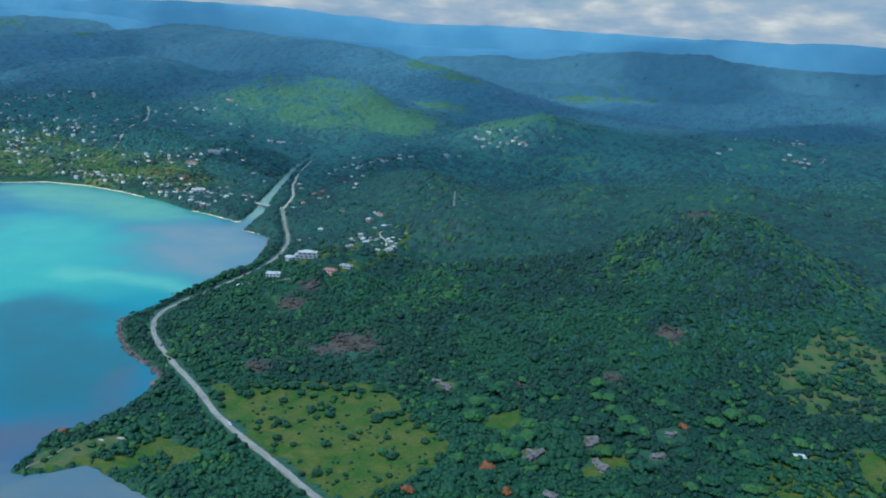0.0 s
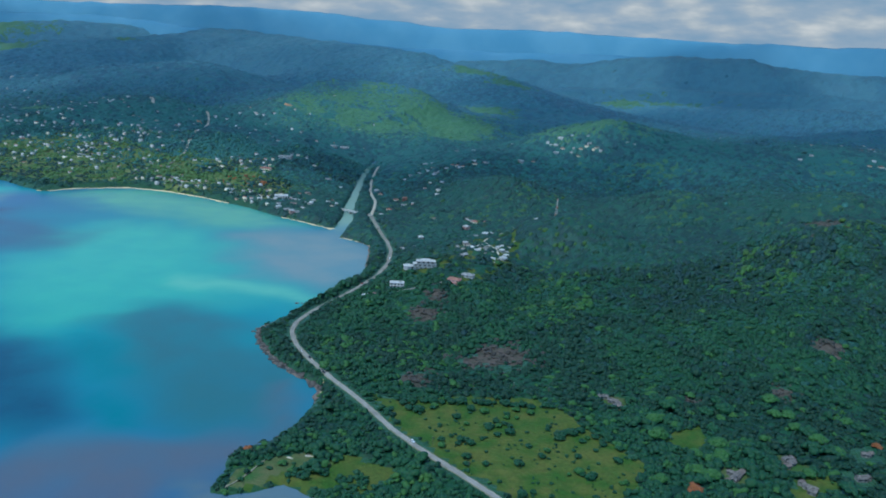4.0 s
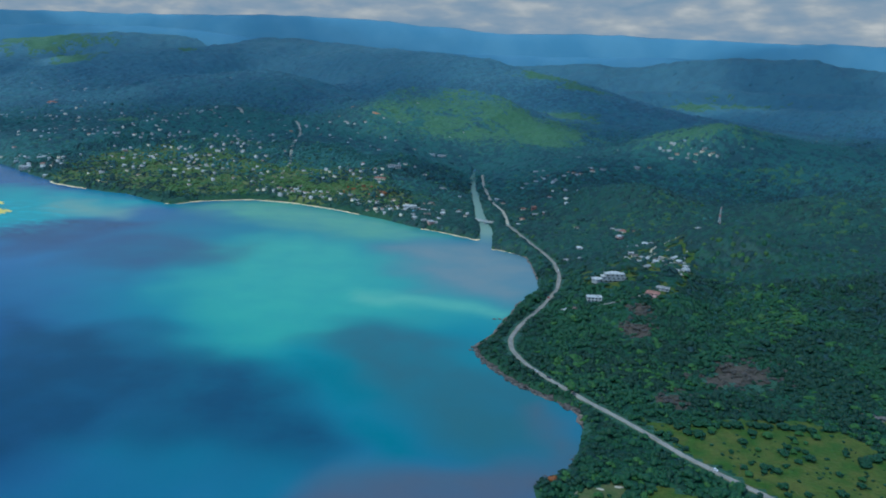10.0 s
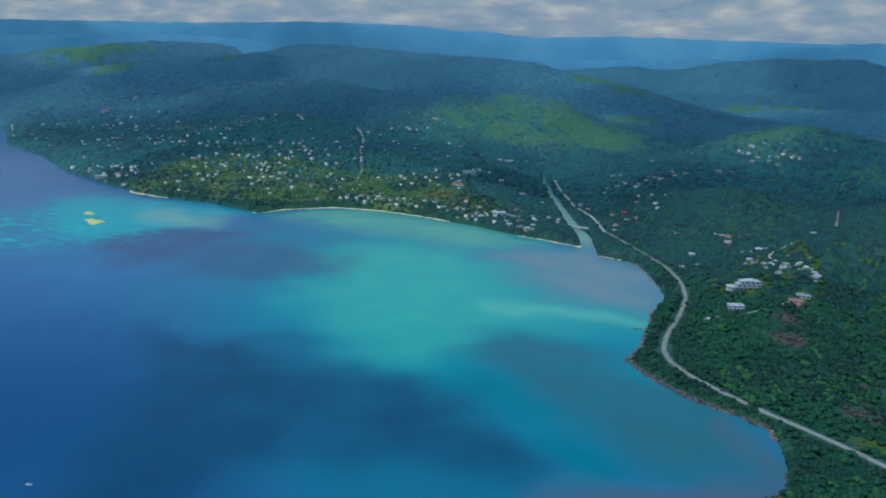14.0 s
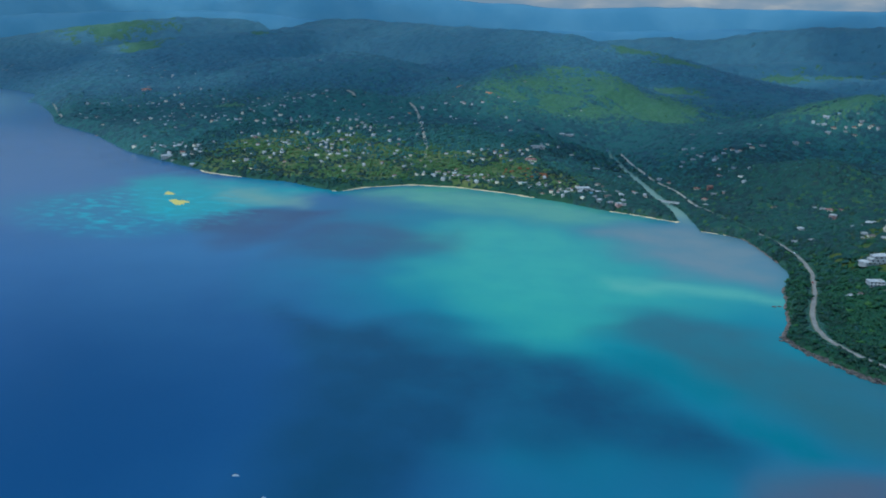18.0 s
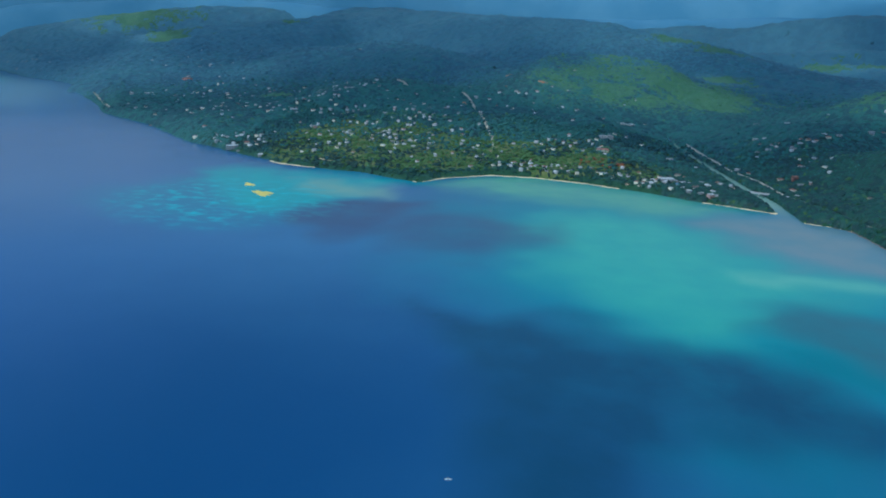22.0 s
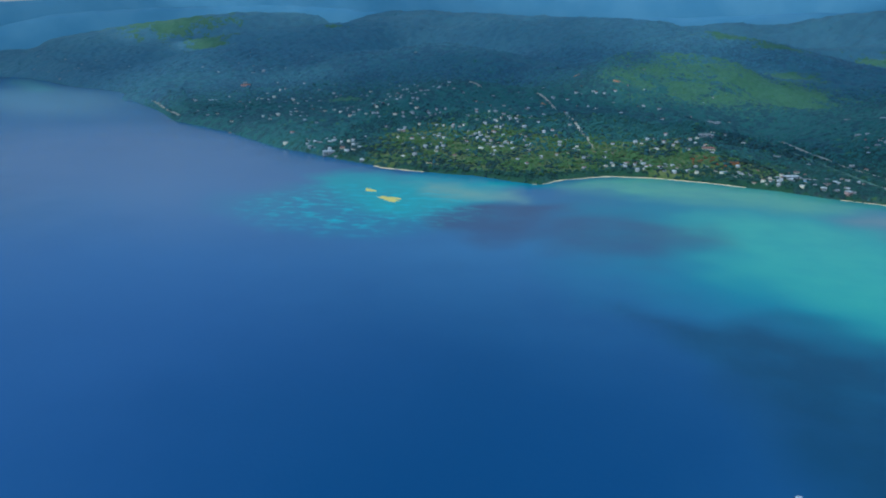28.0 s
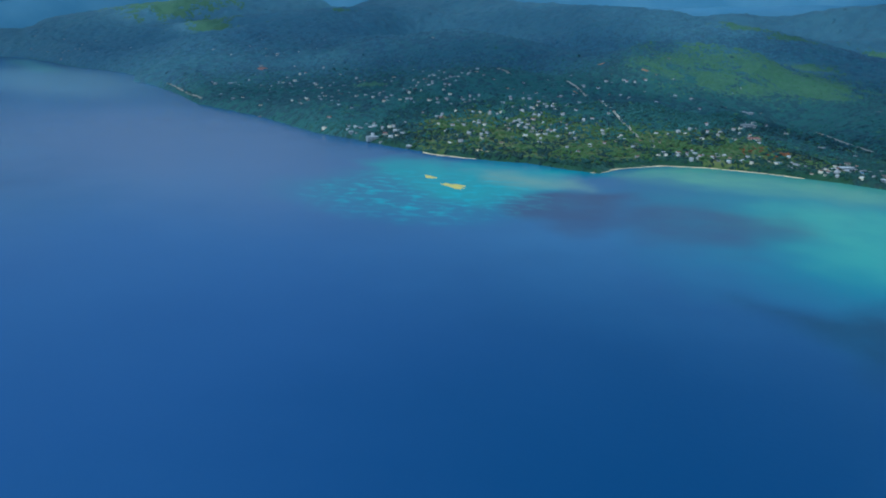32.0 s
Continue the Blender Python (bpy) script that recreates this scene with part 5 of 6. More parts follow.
# ---- bridge, mast, boats, cars ----
def build_bridge():
    root = empty("bridge")
    (x0, y0), (x1, y1) = BRIDGE
    long, turn = math.hypot(x1 - x0, y1 - y0), math.degrees(math.atan2(y1 - y0, x1 - x0))
    bm = bmesh.new()
    box(bm, 0, 0, 4.3, long, 7.0, 0.9)
    part("deck", bm, CONCRETE, root)
    bm = bmesh.new()
    box(bm, 0, 0, 4.8, long, 5.6, 0.12)
    part("roadway", bm, ASPHALT, root)
    for s in (-1, 1):
        bm = bmesh.new()
        box(bm, 0, s * 3.3, 5.25, long, 0.3, 1.0)
        part("parapet", bm, CONCRETE, root)
    for k in (-0.36, -0.12, 0.12, 0.36):
        bm = bmesh.new()
        box(bm, k * long, 0, 0.4, 1.3, 6.0, 7.4)
        bmesh.ops.bevel(bm, geom=bm.edges[:], offset=0.2, segments=1, affect="EDGES")
        part("pier", bm, CONCRETE, root)
    root.matrix_basis = pose((x0 + x1) / 2, (y0 + y1) / 2, 0, 0, 0, turn)
    tagged(root, "low grey concrete road bridge over the river mouth", "bridge")


def strut(bm, a, b, r):
    a, b = Vector(a), Vector(b)
    m = Matrix.Translation((a + b) / 2) @ (b - a).to_track_quat("Z", "Y").to_matrix().to_4x4()
    bmesh.ops.create_cone(bm, cap_ends=True, segments=5, radius1=r, radius2=r, depth=(b - a).length, matrix=m)


def build_mast(x, y, high):
    root = empty("radio_mast")
    n, foot, top = 8, 1.7, 0.4
    for sx in (-1, 1):
        for sy in (-1, 1):
            bm = bmesh.new()
            strut(bm, (sx * foot, sy * foot, -1), (sx * top, sy * top, high), 0.22)
            part("leg", bm, WHITE_WALL, root)
    for k in range(n):
        z0, z1 = high * k / n, high * (k + 1) / n
        w0, w1 = foot + (top - foot) * k / n, foot + (top - foot) * (k + 1) / n
        bm = bmesh.new()
        for i in range(4):
            c = [(-1, -1), (1, -1), (1, 1), (-1, 1)]
            p, q = c[i], c[(i + 1) % 4]
            strut(bm, (p[0] * w0, p[1] * w0, z0), (q[0] * w1, q[1] * w1, z1), 0.13)
            strut(bm, (q[0] * w0, q[1] * w0, z0), (p[0] * w1, p[1] * w1, z1), 0.13)
            strut(bm, (p[0] * w1, p[1] * w1, z1), (q[0] * w1, q[1] * w1, z1), 0.13)
        part("bracing", bm, RED_PAINT if k in (1, 4, 7) else WHITE_WALL, root)
    for k in range(5):
        bm = bmesh.new()
        a = k * 1.3
        box(bm, math.cos(a) * 1.1, math.sin(a) * 1.1, high - 1.5 - 1.6 * (k % 3), 0.5, 0.5, 2.2)
        part("antenna", bm, WHITE_WALL, root)
    root.matrix_basis = pose(x, y, z_at(x, y), 0, 0, 20)
    HOUSE_SITES.append((x, y, 9))
    tagged(root, "tall red and white lattice radio mast on the ridge", "radio mast")


def build_boat(x, y, turn, long, label):
    root = empty("boat")
    bm = bmesh.new()
    rings = []
    for f, w, h in ((-0.5, 0.75, 0.9), (-0.2, 1.0, 0.85), (0.15, 0.95, 0.95), (0.38, 0.55, 1.1), (0.5, 0.05, 1.25)):
        b = long * 0.16 * w
        rings.append([bm.verts.new(p) for p in ((f * long, -b, h), (f * long, -b * 0.6, -0.4), (f * long, b * 0.6, -0.4), (f * long, b, h))])
    for a, b in zip(rings, rings[1:]):
        for i in range(3):
            bm.faces.new((a[i], a[i + 1], b[i + 1], b[i]))
        bm.faces.new((a[3], a[0], b[0], b[3]))
    bm.faces.new(rings[0])
    bmesh.ops.recalc_face_normals(bm, faces=bm.faces)
    part("hull", bm, CAR_WHITE, root)
    bm = bmesh.new()
    box(bm, -0.05 * long, 0, 1.5, long * 0.28, long * 0.2, 1.1)
    bmesh.ops.bevel(bm, geom=bm.edges[:], offset=0.15, segments=1, affect="EDGES")
    part("cabin", bm, WHITE_WALL, root)
    bm = bmesh.new()
    box(bm, -0.05 * long, 0, 2.15, long * 0.36, long * 0.24, 0.12)
    part("canopy", bm, WHITE_ROOF, root)
    bm = bmesh.new()
    box(bm, -0.54 * long, 0, 0.7, 0.5, 0.5, 1.2)
    part("outboard_motor", bm, RUBBER, root)
    root.matrix_basis = pose(x, y, 0, 0, 0, turn) @ Matrix.Diagonal((1, 0.75, 0.6, 1))
    tagged(root, label, "boat", group="small boats at sea")


def make_car(mat, label):
    root = empty("car")
    bm = bmesh.new()
    box(bm, 0, 0, 0.68, 4.3, 1.75, 0.65)
    bmesh.ops.bevel(bm, geom=bm.edges[:], offset=0.12, segments=2, affect="EDGES")
    part("body", bm, mat, root)
    bm = bmesh.new()
    made = box(bm, -0.2, 0, 1.25, 2.4, 1.55, 0.6)
    for v in made["verts"]:
        if v.co.z > 1.3:
            v.co.x = -0.2 + (v.co.x + 0.2) * 0.7
    part("window_band", bm, GLASS, root)
    bm = bmesh.new()
    box(bm, -0.2, 0, 1.57, 1.6, 1.4, 0.08)
    part("roof", bm, mat, root)
    for sx in (-1.35, 1.35):
        for sy in (-0.85, 0.85):
            bm = bmesh.new()
            bmesh.ops.create_cone(bm, cap_ends=True, segments=12, radius1=0.33, radius2=0.33, depth=0.22,
                                  matrix=Matrix.Translation((sx, sy, 0.33)) @ Matrix.Rotation(radians(90), 4, "X"))
            part("wheel", bm, RUBBER, root)
    return tagged(root, label, "car", group="cars on the coast road")


def build_cars():
    kinds = [make_car(CAR_DARK, "dark saloon car on the coast road"), make_car(CAR_WHITE, "white saloon car on the coast road"), make_car(CAR_RED, "red hatchback on the coast road")]
    fresh = [True] * 3
    for k, a, f, side in ((0, 7, 0.4, 1.2), (0, 8, 0.1, -1.2), (1, 8, 0.55, 1.2), (1, 4, 0.3, -1.2), (2, 13, 0.5, 1.2), (1, 15, 0.4, -1.2), (0, 18, 0.5, 1.2)):
        (x0, y0), (x1, y1) = ROAD[a], ROAD[a + 1]
        n = Vector((y0 - y1, x1 - x0)).normalized()
        x, y = x0 + (x1 - x0) * f + n.x * side, y0 + (y1 - y0) * f + n.y * side
        m = pose(x, y, z_at(x, y) + 0.57, 0, 0, math.degrees(math.atan2(y1 - y0, x1 - x0)) + (180 if side < 0 else 0))
        if fresh[k]:
            kinds[k].matrix_basis, fresh[k] = m, False
        else:
            copy_thing(kinds[k], m)


build_bridge()
build_mast(-132, 1155, 32)
build_boat(-855, 389, 12, 4.6, "small white motor boat with a canopy on blue water")
build_boat(-827, 370, 25, 3.0, "tiny white skiff on deep blue water")
build_cars()


def build_poles():
    first = None
    for x, y in ((-96, 634), (-128, 640), (-160, 636), (-196, 628), (-226, 616), (-150, 470), (-184, 496), (-216, 524)):
        m = pose(x, y, z_at(x, y) - 0.3, 0, 0, -35)
        if first is None:
            first = empty("utility_pole")
            bm = bmesh.new()
            bmesh.ops.create_cone(bm, cap_ends=True, segments=8, radius1=0.16, radius2=0.1, depth=9, matrix=Matrix.Translation((0, 0, 4.5)))
            part("pole", bm, BARK, first)
            bm = bmesh.new()
            box(bm, 0, 0, 8.4, 1.8, 0.12, 0.14)
            part("crossarm", bm, BARK, first)
            for k in (-0.8, 0, 0.8):
                bm = bmesh.new()
                bmesh.ops.create_cone(bm, cap_ends=True, segments=6, radius1=0.07, radius2=0.04, depth=0.24, matrix=Matrix.Translation((k, 0, 8.58)))
                part("insulator", bm, CONCRETE, first)
            tagged(first, "weathered wooden utility pole beside the pasture", "utility pole", "poles beside the pasture")
            first.matrix_basis = m
        else:
            copy_thing(first, m)


build_poles()


# ---- shore rocks and reef ----
def lump_mesh(name, seed, mat, flat=0.7):
    rng = np.random.default_rng(seed)
    bm = bmesh.new()
    bmesh.ops.create_icosphere(bm, subdivisions=1, radius=1)
    for v in bm.verts:
        v.co *= float(rng.uniform(0.72, 1.2))
        v.co.z *= flat
    me = bpy.data.meshes.new(name)
    bm.to_mesh(me)
    bm.free()
    me.materials.append(mat)
    return me


def build_rocks():
    rng = random.Random(4)
    kinds = [lump_mesh("boulder", s, ROCK) for s in range(5)]
    for line, n, big in ((COAST_EAST[19:25], 210, 3.0), (COAST_EAST[14:18], 26, 1.3), (COAST_EAST[24:26], 16, 1.5)):
        pts = np.array(line, float)
        s = np.concatenate([[0], np.cumsum(np.hypot(*np.diff(pts, axis=0).T))])
        for _ in range(n):
            t = rng.uniform(0, s[-1])
            x, y = np.interp(t, s, pts[:, 0]) + rng.gauss(0, 1.7), np.interp(t, s, pts[:, 1]) + rng.gauss(0, 1.7)
            ob = new("boulder", rng.choice(kinds))
            k = rng.uniform(0.5, 1) ** 2 * big
            ob.matrix_basis = Matrix.Translation((x, y, max(z_at(x, y), -0.3) + 0.1 * k)) @ Euler((rng.uniform(-0.3, 0.3), rng.uniform(-0.3, 0.3), rng.uniform(0, 6))).to_matrix().to_4x4() @ Matrix.Diagonal((k * 1.3, k, k, 1))
            tagged(ob, "rough grey-brown boulder at the water's edge", "boulder", group="shore boulders")
    for x, y, k in ((-441, 724, 3.0), (-444, 716, 2.2), (-430, 814, 2.2), (-424, 816, 1.6), (-437, 731, 2.0)):
        ob = new("sea_rock", kinds[int(k * 10) % 5])
        ob.matrix_basis = Matrix.Translation((x, y, 0)) @ Matrix.Diagonal((k * 1.6, k, k * 0.8, 1))
        tagged(ob, "dark wave-worn rock standing in shallow sea", "rock", group="sea rocks")


def build_reef():
    for cx, cy, rx, ry, turn in ((-1297, 1092, 22, 13, -40), (-1345, 1146, 14, 7, -40)):
        rng = np.random.default_rng(abs(int(cx)))
        ang = np.linspace(0, 2 * np.pi, 40, endpoint=False)
        wob = 1 + 0.22 * np.sin(3 * ang + cx) + 0.12 * np.sin(7 * ang) + 0.1 * rng.standard_normal(40)
        vs, rings = [], ((1.15, -0.5), (0.9, 0.15), (0.5, 0.4), (0.15, 0.5))
        for f, z in rings:
            x, y = rx * f * wob * np.cos(ang), ry * f * wob * np.sin(ang)
            c, s = math.cos(radians(turn)), math.sin(radians(turn))
            vs.append(np.stack([cx + x * c - y * s, cy + x * s + y * c, np.full(40, z)], -1))
        v = np.concatenate(vs + [np.array([[cx, cy, 0.5]])])
        f = []
        for r in range(3):
            for i in range(40):
                j = (i + 1) % 40
                f.append((r * 40 + i, r * 40 + j, (r + 1) * 40 + j))
                f.append((r * 40 + i, (r + 1) * 40 + j, (r + 1) * 40 + i))
        f += [(120 + i, 120 + (i + 1) % 40, 160) for i in range(40)]
        ob = new("sandbar", mesh_of("sandbar", v, np.array(f), [REEF_SAND], smooth=True))
        tagged(ob, "golden yellow sandbar breaking the reef shallows", "sandbar", group="reef sandbars")


build_rocks()
build_reef()


# ---- trees ----
def ico():
    bm = bmesh.new()
    bmesh.ops.create_icosphere(bm, subdivisions=1, radius=1)
    v = np.array([p.co[:] for p in bm.verts])
    f = np.array([[p.index for p in q.verts] for q in bm.faces])
    bm.free()
    return v, f


ICO_V, ICO_F = ico()
ROUGH_V = np.array([(0, 0, 1), (0.89, 0, 0.45), (0.28, 0.85, 0.45), (-0.72, 0.53, 0.45), (-0.72, -0.53, 0.45), (0.28, -0.85, 0.45), (0.95, 0.3, -0.25), (-0.3, 0.95, -0.25), (-0.9, -0.3, -0.25), (0.3, -0.95, -0.25)])
ROUGH_F = np.array([(0, 1, 2), (0, 2, 3), (0, 3, 4), (0, 4, 5), (0, 5, 1), (1, 6, 2), (2, 7, 3), (2, 6, 7), (3, 8, 4), (3, 7, 8), (4, 9, 5), (4, 8, 9), (5, 6, 1), (5, 9, 6)])


def crown_shape(rng, lobes, fine=False):
    """Vertices and faces of one crown, radius about 1, foot at 0: many uneven clumps."""
    base, face = (ICO_V, ICO_F) if fine else (ROUGH_V, ROUGH_F)
    vs, fs, n = [], [], 0
    lean = rng.uniform(-0.25, 0.25, 2)
    for k in range(lobes):
        a, r = rng.uniform(0, 6.283), math.sqrt(rng.random()) * 0.85 if k else 0.0
        h = 0.5 + 0.45 * (1 - r * r) * rng.uniform(0.35, 1.15)
        s = rng.uniform(0.34, 0.58) if lobes > 8 else rng.uniform(0.4, 0.7)
        s = 0.95 if lobes == 1 else s
        stretch = rng.uniform(0.75, 1.35)
        lump = base * (rng.uniform(0.74, 1.18, (len(base), 1)) if lobes > 2 else rng.uniform(0.82, 1.12, (len(base), 1))) * (s * stretch, s / stretch, s * rng.uniform(0.5, 0.85))
        c, q = math.cos(a * 3), math.sin(a * 3)
        lump = np.stack([lump[:, 0] * c - lump[:, 1] * q, lump[:, 0] * q + lump[:, 1] * c, lump[:, 2]], -1)
        vs.append(lump + (math.cos(a) * r + lean[0] * h, math.sin(a) * r + lean[1] * h, h))
        fs.append(face + n)
        n += len(base)
    return np.concatenate(vs), np.concatenate(fs)


def clear_of_things(x, y, extra=0.0):
    keep = (way_off(x, y, DRIVE) > 3.0) & (way_off(x, y, LANE) > 3.0) & (way_off(x, y + 4, LANE) > 3.0) & (way_off(x, y, ROAD) > 6.8 + extra) & (way_off(x, y, RIVER_ROAD) > 5 + extra)
    sites = np.array(HOUSE_SITES + YARDS)
    for sx, sy, r in sites:
        keep &= np.hypot(x - sx, y - sy) > r * 0.75 + extra
    return keep


def scatter(x0, x1, y0, y1, gap, seed):
    rng = np.random.default_rng(seed)
    gx, gy = np.meshgrid(np.arange(x0, x1, float(gap)), np.arange(y0, y1, float(gap)), indexing="ij")
    gx[:, ::2] += gap / 2
    x = gx.ravel() + rng.uniform(-0.66, 0.66, gx.size) * gap
    y = gy.ravel() + rng.uniform(-0.66, 0.66, gx.size) * gap
    d = shore_off(x, y)
    keep = (d > 1.0) & (way_off(x, y, RIVER) > np.clip(13 - (y - 1170) * 0.011, 6, 13))
    return x[keep], y[keep], d[keep], rng




def in_box(x, y, bounds):
    """Whether places lie in a box with a wandering edge."""
    u, v = x + (ripple(x, y, 95) - 0.5) * 110, y + (ripple(x + 333, y, 95) - 0.5) * 110
    return (u > bounds[0]) & (u < bounds[1]) & (v > bounds[2]) & (v < bounds[3])


def forest(label, bounds, gap, size, lobes, seed, tall=1.0, far=()):
    x, y, d, rng = scatter(bounds[0] - 60, bounds[1] + 60, bounds[2] - 60, bounds[3] + 60, gap, seed)
    keep = clear_of_things(x, y) & in_box(x, y, bounds)
    wob_x, wob_y = x + (ripple(x, y, 18) - 0.5) * 9, y + (ripple(x + 70, y, 18) - 0.5) * 9
    for ring in (FIELD, CLEARING, LAWN):
        keep &= ~inside(wob_x, wob_y, ring)
    keep &= ~inside(wob_x, wob_y, PADDOCK) | (rng.random(len(x)) < 0.7 * (ripple(x, y, 24) > 0.5))
    keep &= ~inside(wob_x, wob_y, HEATH) | (rng.random(len(x)) < 0.55 * ripple(x, y, 30))
    keep &= ~inside(wob_x, wob_y, MEADOW) | (rng.random(len(x)) < 0.9 * (ripple(x, y, 17) > 0.55))
    keep &= ~inside(wob_x, wob_y, VILLAGE) | (rng.random(len(x)) < 0.62 + 0.36 * (ripple(x, y, 45) > 0.4))
    keep &= ~inside(wob_x, wob_y, SUNLIT_SLOPE) | (rng.random(len(x)) < 0.85)
    keep &= ~inside(wob_x, wob_y, HILL_HAMLET) | (rng.random(len(x)) < 0.3)
    for cx, cy, cr in DRY:
        keep &= (np.hypot(x - cx, y - cy) > cr * (0.6 + 0.7 * ripple(x, y, 12))) | (rng.random(len(x)) < 0.62)
    for other in far:
        keep &= ~in_box(x, y, other)
    x, y, d = x[keep], y[keep], d[keep]
    z = ground_height(x, y)
    rise_x, rise_y = (np.clip((ground_height(x + u, y + v) - ground_height(x - u, y - v)) / 14, -0.8, 0.8) for u, v in ((7, 0), (0, 7)))  # canopies follow the slope
    n = len(x)
    shapes = [crown_shape(rng, lobes) for _ in range(14)]
    kind = rng.integers(0, 14, n)
    grow = 0.52 + 0.5 * ripple(x, y, 40) + 0.75 * rng.random(n) ** 3
    grow *= np.where(rng.random(n) < 0.06, 1.35, 1.0) * np.clip(0.55 + d / 40, 0.6, 1)
    r = size * grow
    high = r * rng.uniform(0.55, 1.05, n) * tall
    pale = (ripple(x + 300, y, 110) > 0.7) & (rng.random(n) < (0.22 if gap < 9 else 0.0)) | (rng.random(n) < np.where(y < 690, 0.07, 0.035) * (gap < 9))
    # slope, village and SUNNY spots get paler leaf to look sunlit
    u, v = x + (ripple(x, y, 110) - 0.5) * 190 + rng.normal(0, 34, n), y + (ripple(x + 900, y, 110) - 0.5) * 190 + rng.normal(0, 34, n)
    pale |= inside(u, v, SUNLIT_SLOPE) & (rng.random(n) < 0.88) | inside(u, v, VILLAGE) & (rng.random(n) < 0.15 + 0.75 * (ripple(x + 40, y, 48) > 0.56))
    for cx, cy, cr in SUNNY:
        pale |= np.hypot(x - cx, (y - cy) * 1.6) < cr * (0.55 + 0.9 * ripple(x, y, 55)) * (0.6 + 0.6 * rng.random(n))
    slot = np.where(pale, 2, np.where(0.7 * ripple(x, y + 200, 80) + 0.5 * ripple(x, y, 25) + 0.25 * rng.random(n) > 0.74, 1, 0))
    away = np.hypot(y, (x + 550) * 0.55) + rng.normal(0, 110, n)  # haze painted in: bluer, paler leaf copies with distance inland
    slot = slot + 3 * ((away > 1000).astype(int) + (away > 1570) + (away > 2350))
    for cx, cy, cr in DRY:
        dry = np.hypot(x - cx, y - cy) < cr * (0.5 + 0.9 * ripple(x, y, 10)) * rng.uniform(0.35, 1.35, n)
        slot[dry], high[dry], r[dry] = 12, high[dry] * 0.6, r[dry] * 0.8
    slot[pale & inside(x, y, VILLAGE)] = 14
    slot[(np.hypot(x + 762, y - 1440) < 46) & (rng.random(n) < 0.4)] = 13
    vs, fs, ms, count = [], [], [], 0
    for k, (v, f) in enumerate(shapes):
        i = np.where(kind == k)[0]
        if not len(i):
            continue
        a = rng.uniform(0, 6.283, len(i))
        c, s = np.cos(a)[:, None], np.sin(a)[:, None]
        px = (v[:, 0] * c - v[:, 1] * s) * r[i, None] + x[i, None]
        py = (v[:, 0] * s + v[:, 1] * c) * r[i, None] + y[i, None]
        pz = v[:, 2] * high[i, None] * 1.25 + z[i, None] - (0.5 * high[i, None] if lobes == 1 else 0.2 * r[i, None])
        pz += (px - x[i, None]) * rise_x[i, None] + (py - y[i, None]) * rise_y[i, None]
        vs.append(np.stack([px, py, pz], -1).reshape(-1, 3))
        fs.append((f[None] + (np.arange(len(i)) * len(v))[:, None, None]).reshape(-1, 3) + count)
        ms.append(np.repeat(slot[i], len(f)))
        count += len(i) * len(v)
    ob = new("forest", mesh_of("forest", np.concatenate(vs), np.concatenate(fs), [LEAF, LEAF_DARK, LEAF_PALE, HAZY_SLOPE_LEAF, HAZY_SLOPE_DARK, SLOPE_PALE, HAZY_HILL_LEAF, HAZY_HILL_DARK, SUNLIT_HILL_LEAF, HAZY_RIDGE_LEAF, HAZY_RIDGE_DARK, SUNLIT_HILL_LEAF, LEAF_DRY, LEAF_FLAME, SUNLIT_GARDEN], np.concatenate(ms), smooth=True))
    tagged(ob, label, "forest", kind="stuff")


pick_big = random.Random(77)
BIG_TREES = [(pick_big.uniform(-45, 240), pick_big.uniform(450, 665), pick_big.uniform(4.2, 8.0)) for _ in range(120)]  # broad crowns round the farms
BIG_TREES = [b for b in BIG_TREES if clear_of_things(np.array([b[0]]), np.array([b[1]]), 3.0)[0] and not any(inside(np.array([b[0]]), np.array([b[1]]), ring)[0] for ring in (FIELD, CLEARING, LAWN, PADDOCK))]
HOUSE_SITES += [(x, y, r * 0.95) for x, y, r in BIG_TREES]
NEAR_BOX, MID_BOX, BAY_BOX = (-470, 420, 330, 1000), (-700, 760, 330, 1560), (-1520, -560, 1200, 1800)
HILL_BOX, RIDGE_BOX, LAST_BOX = (-2300, 1000, 1300, 2500), (-3700, 1700, 1850, 3500), (-5100, 2200, 2200, 4420)
forest("dense dark green broadleaf woodland behind the coast road", NEAR_BOX, 4.9, 3.8, 4, 3, 0.95)
forest("single crowns rising over the rolling wooded hills", MID_BOX, 6.4, 3.5, 1, 4, 0.85, [NEAR_BOX])
forest("gardens and palms between the village houses", BAY_BOX, 7.4, 4.8, 2, 5, 0.85, [MID_BOX])
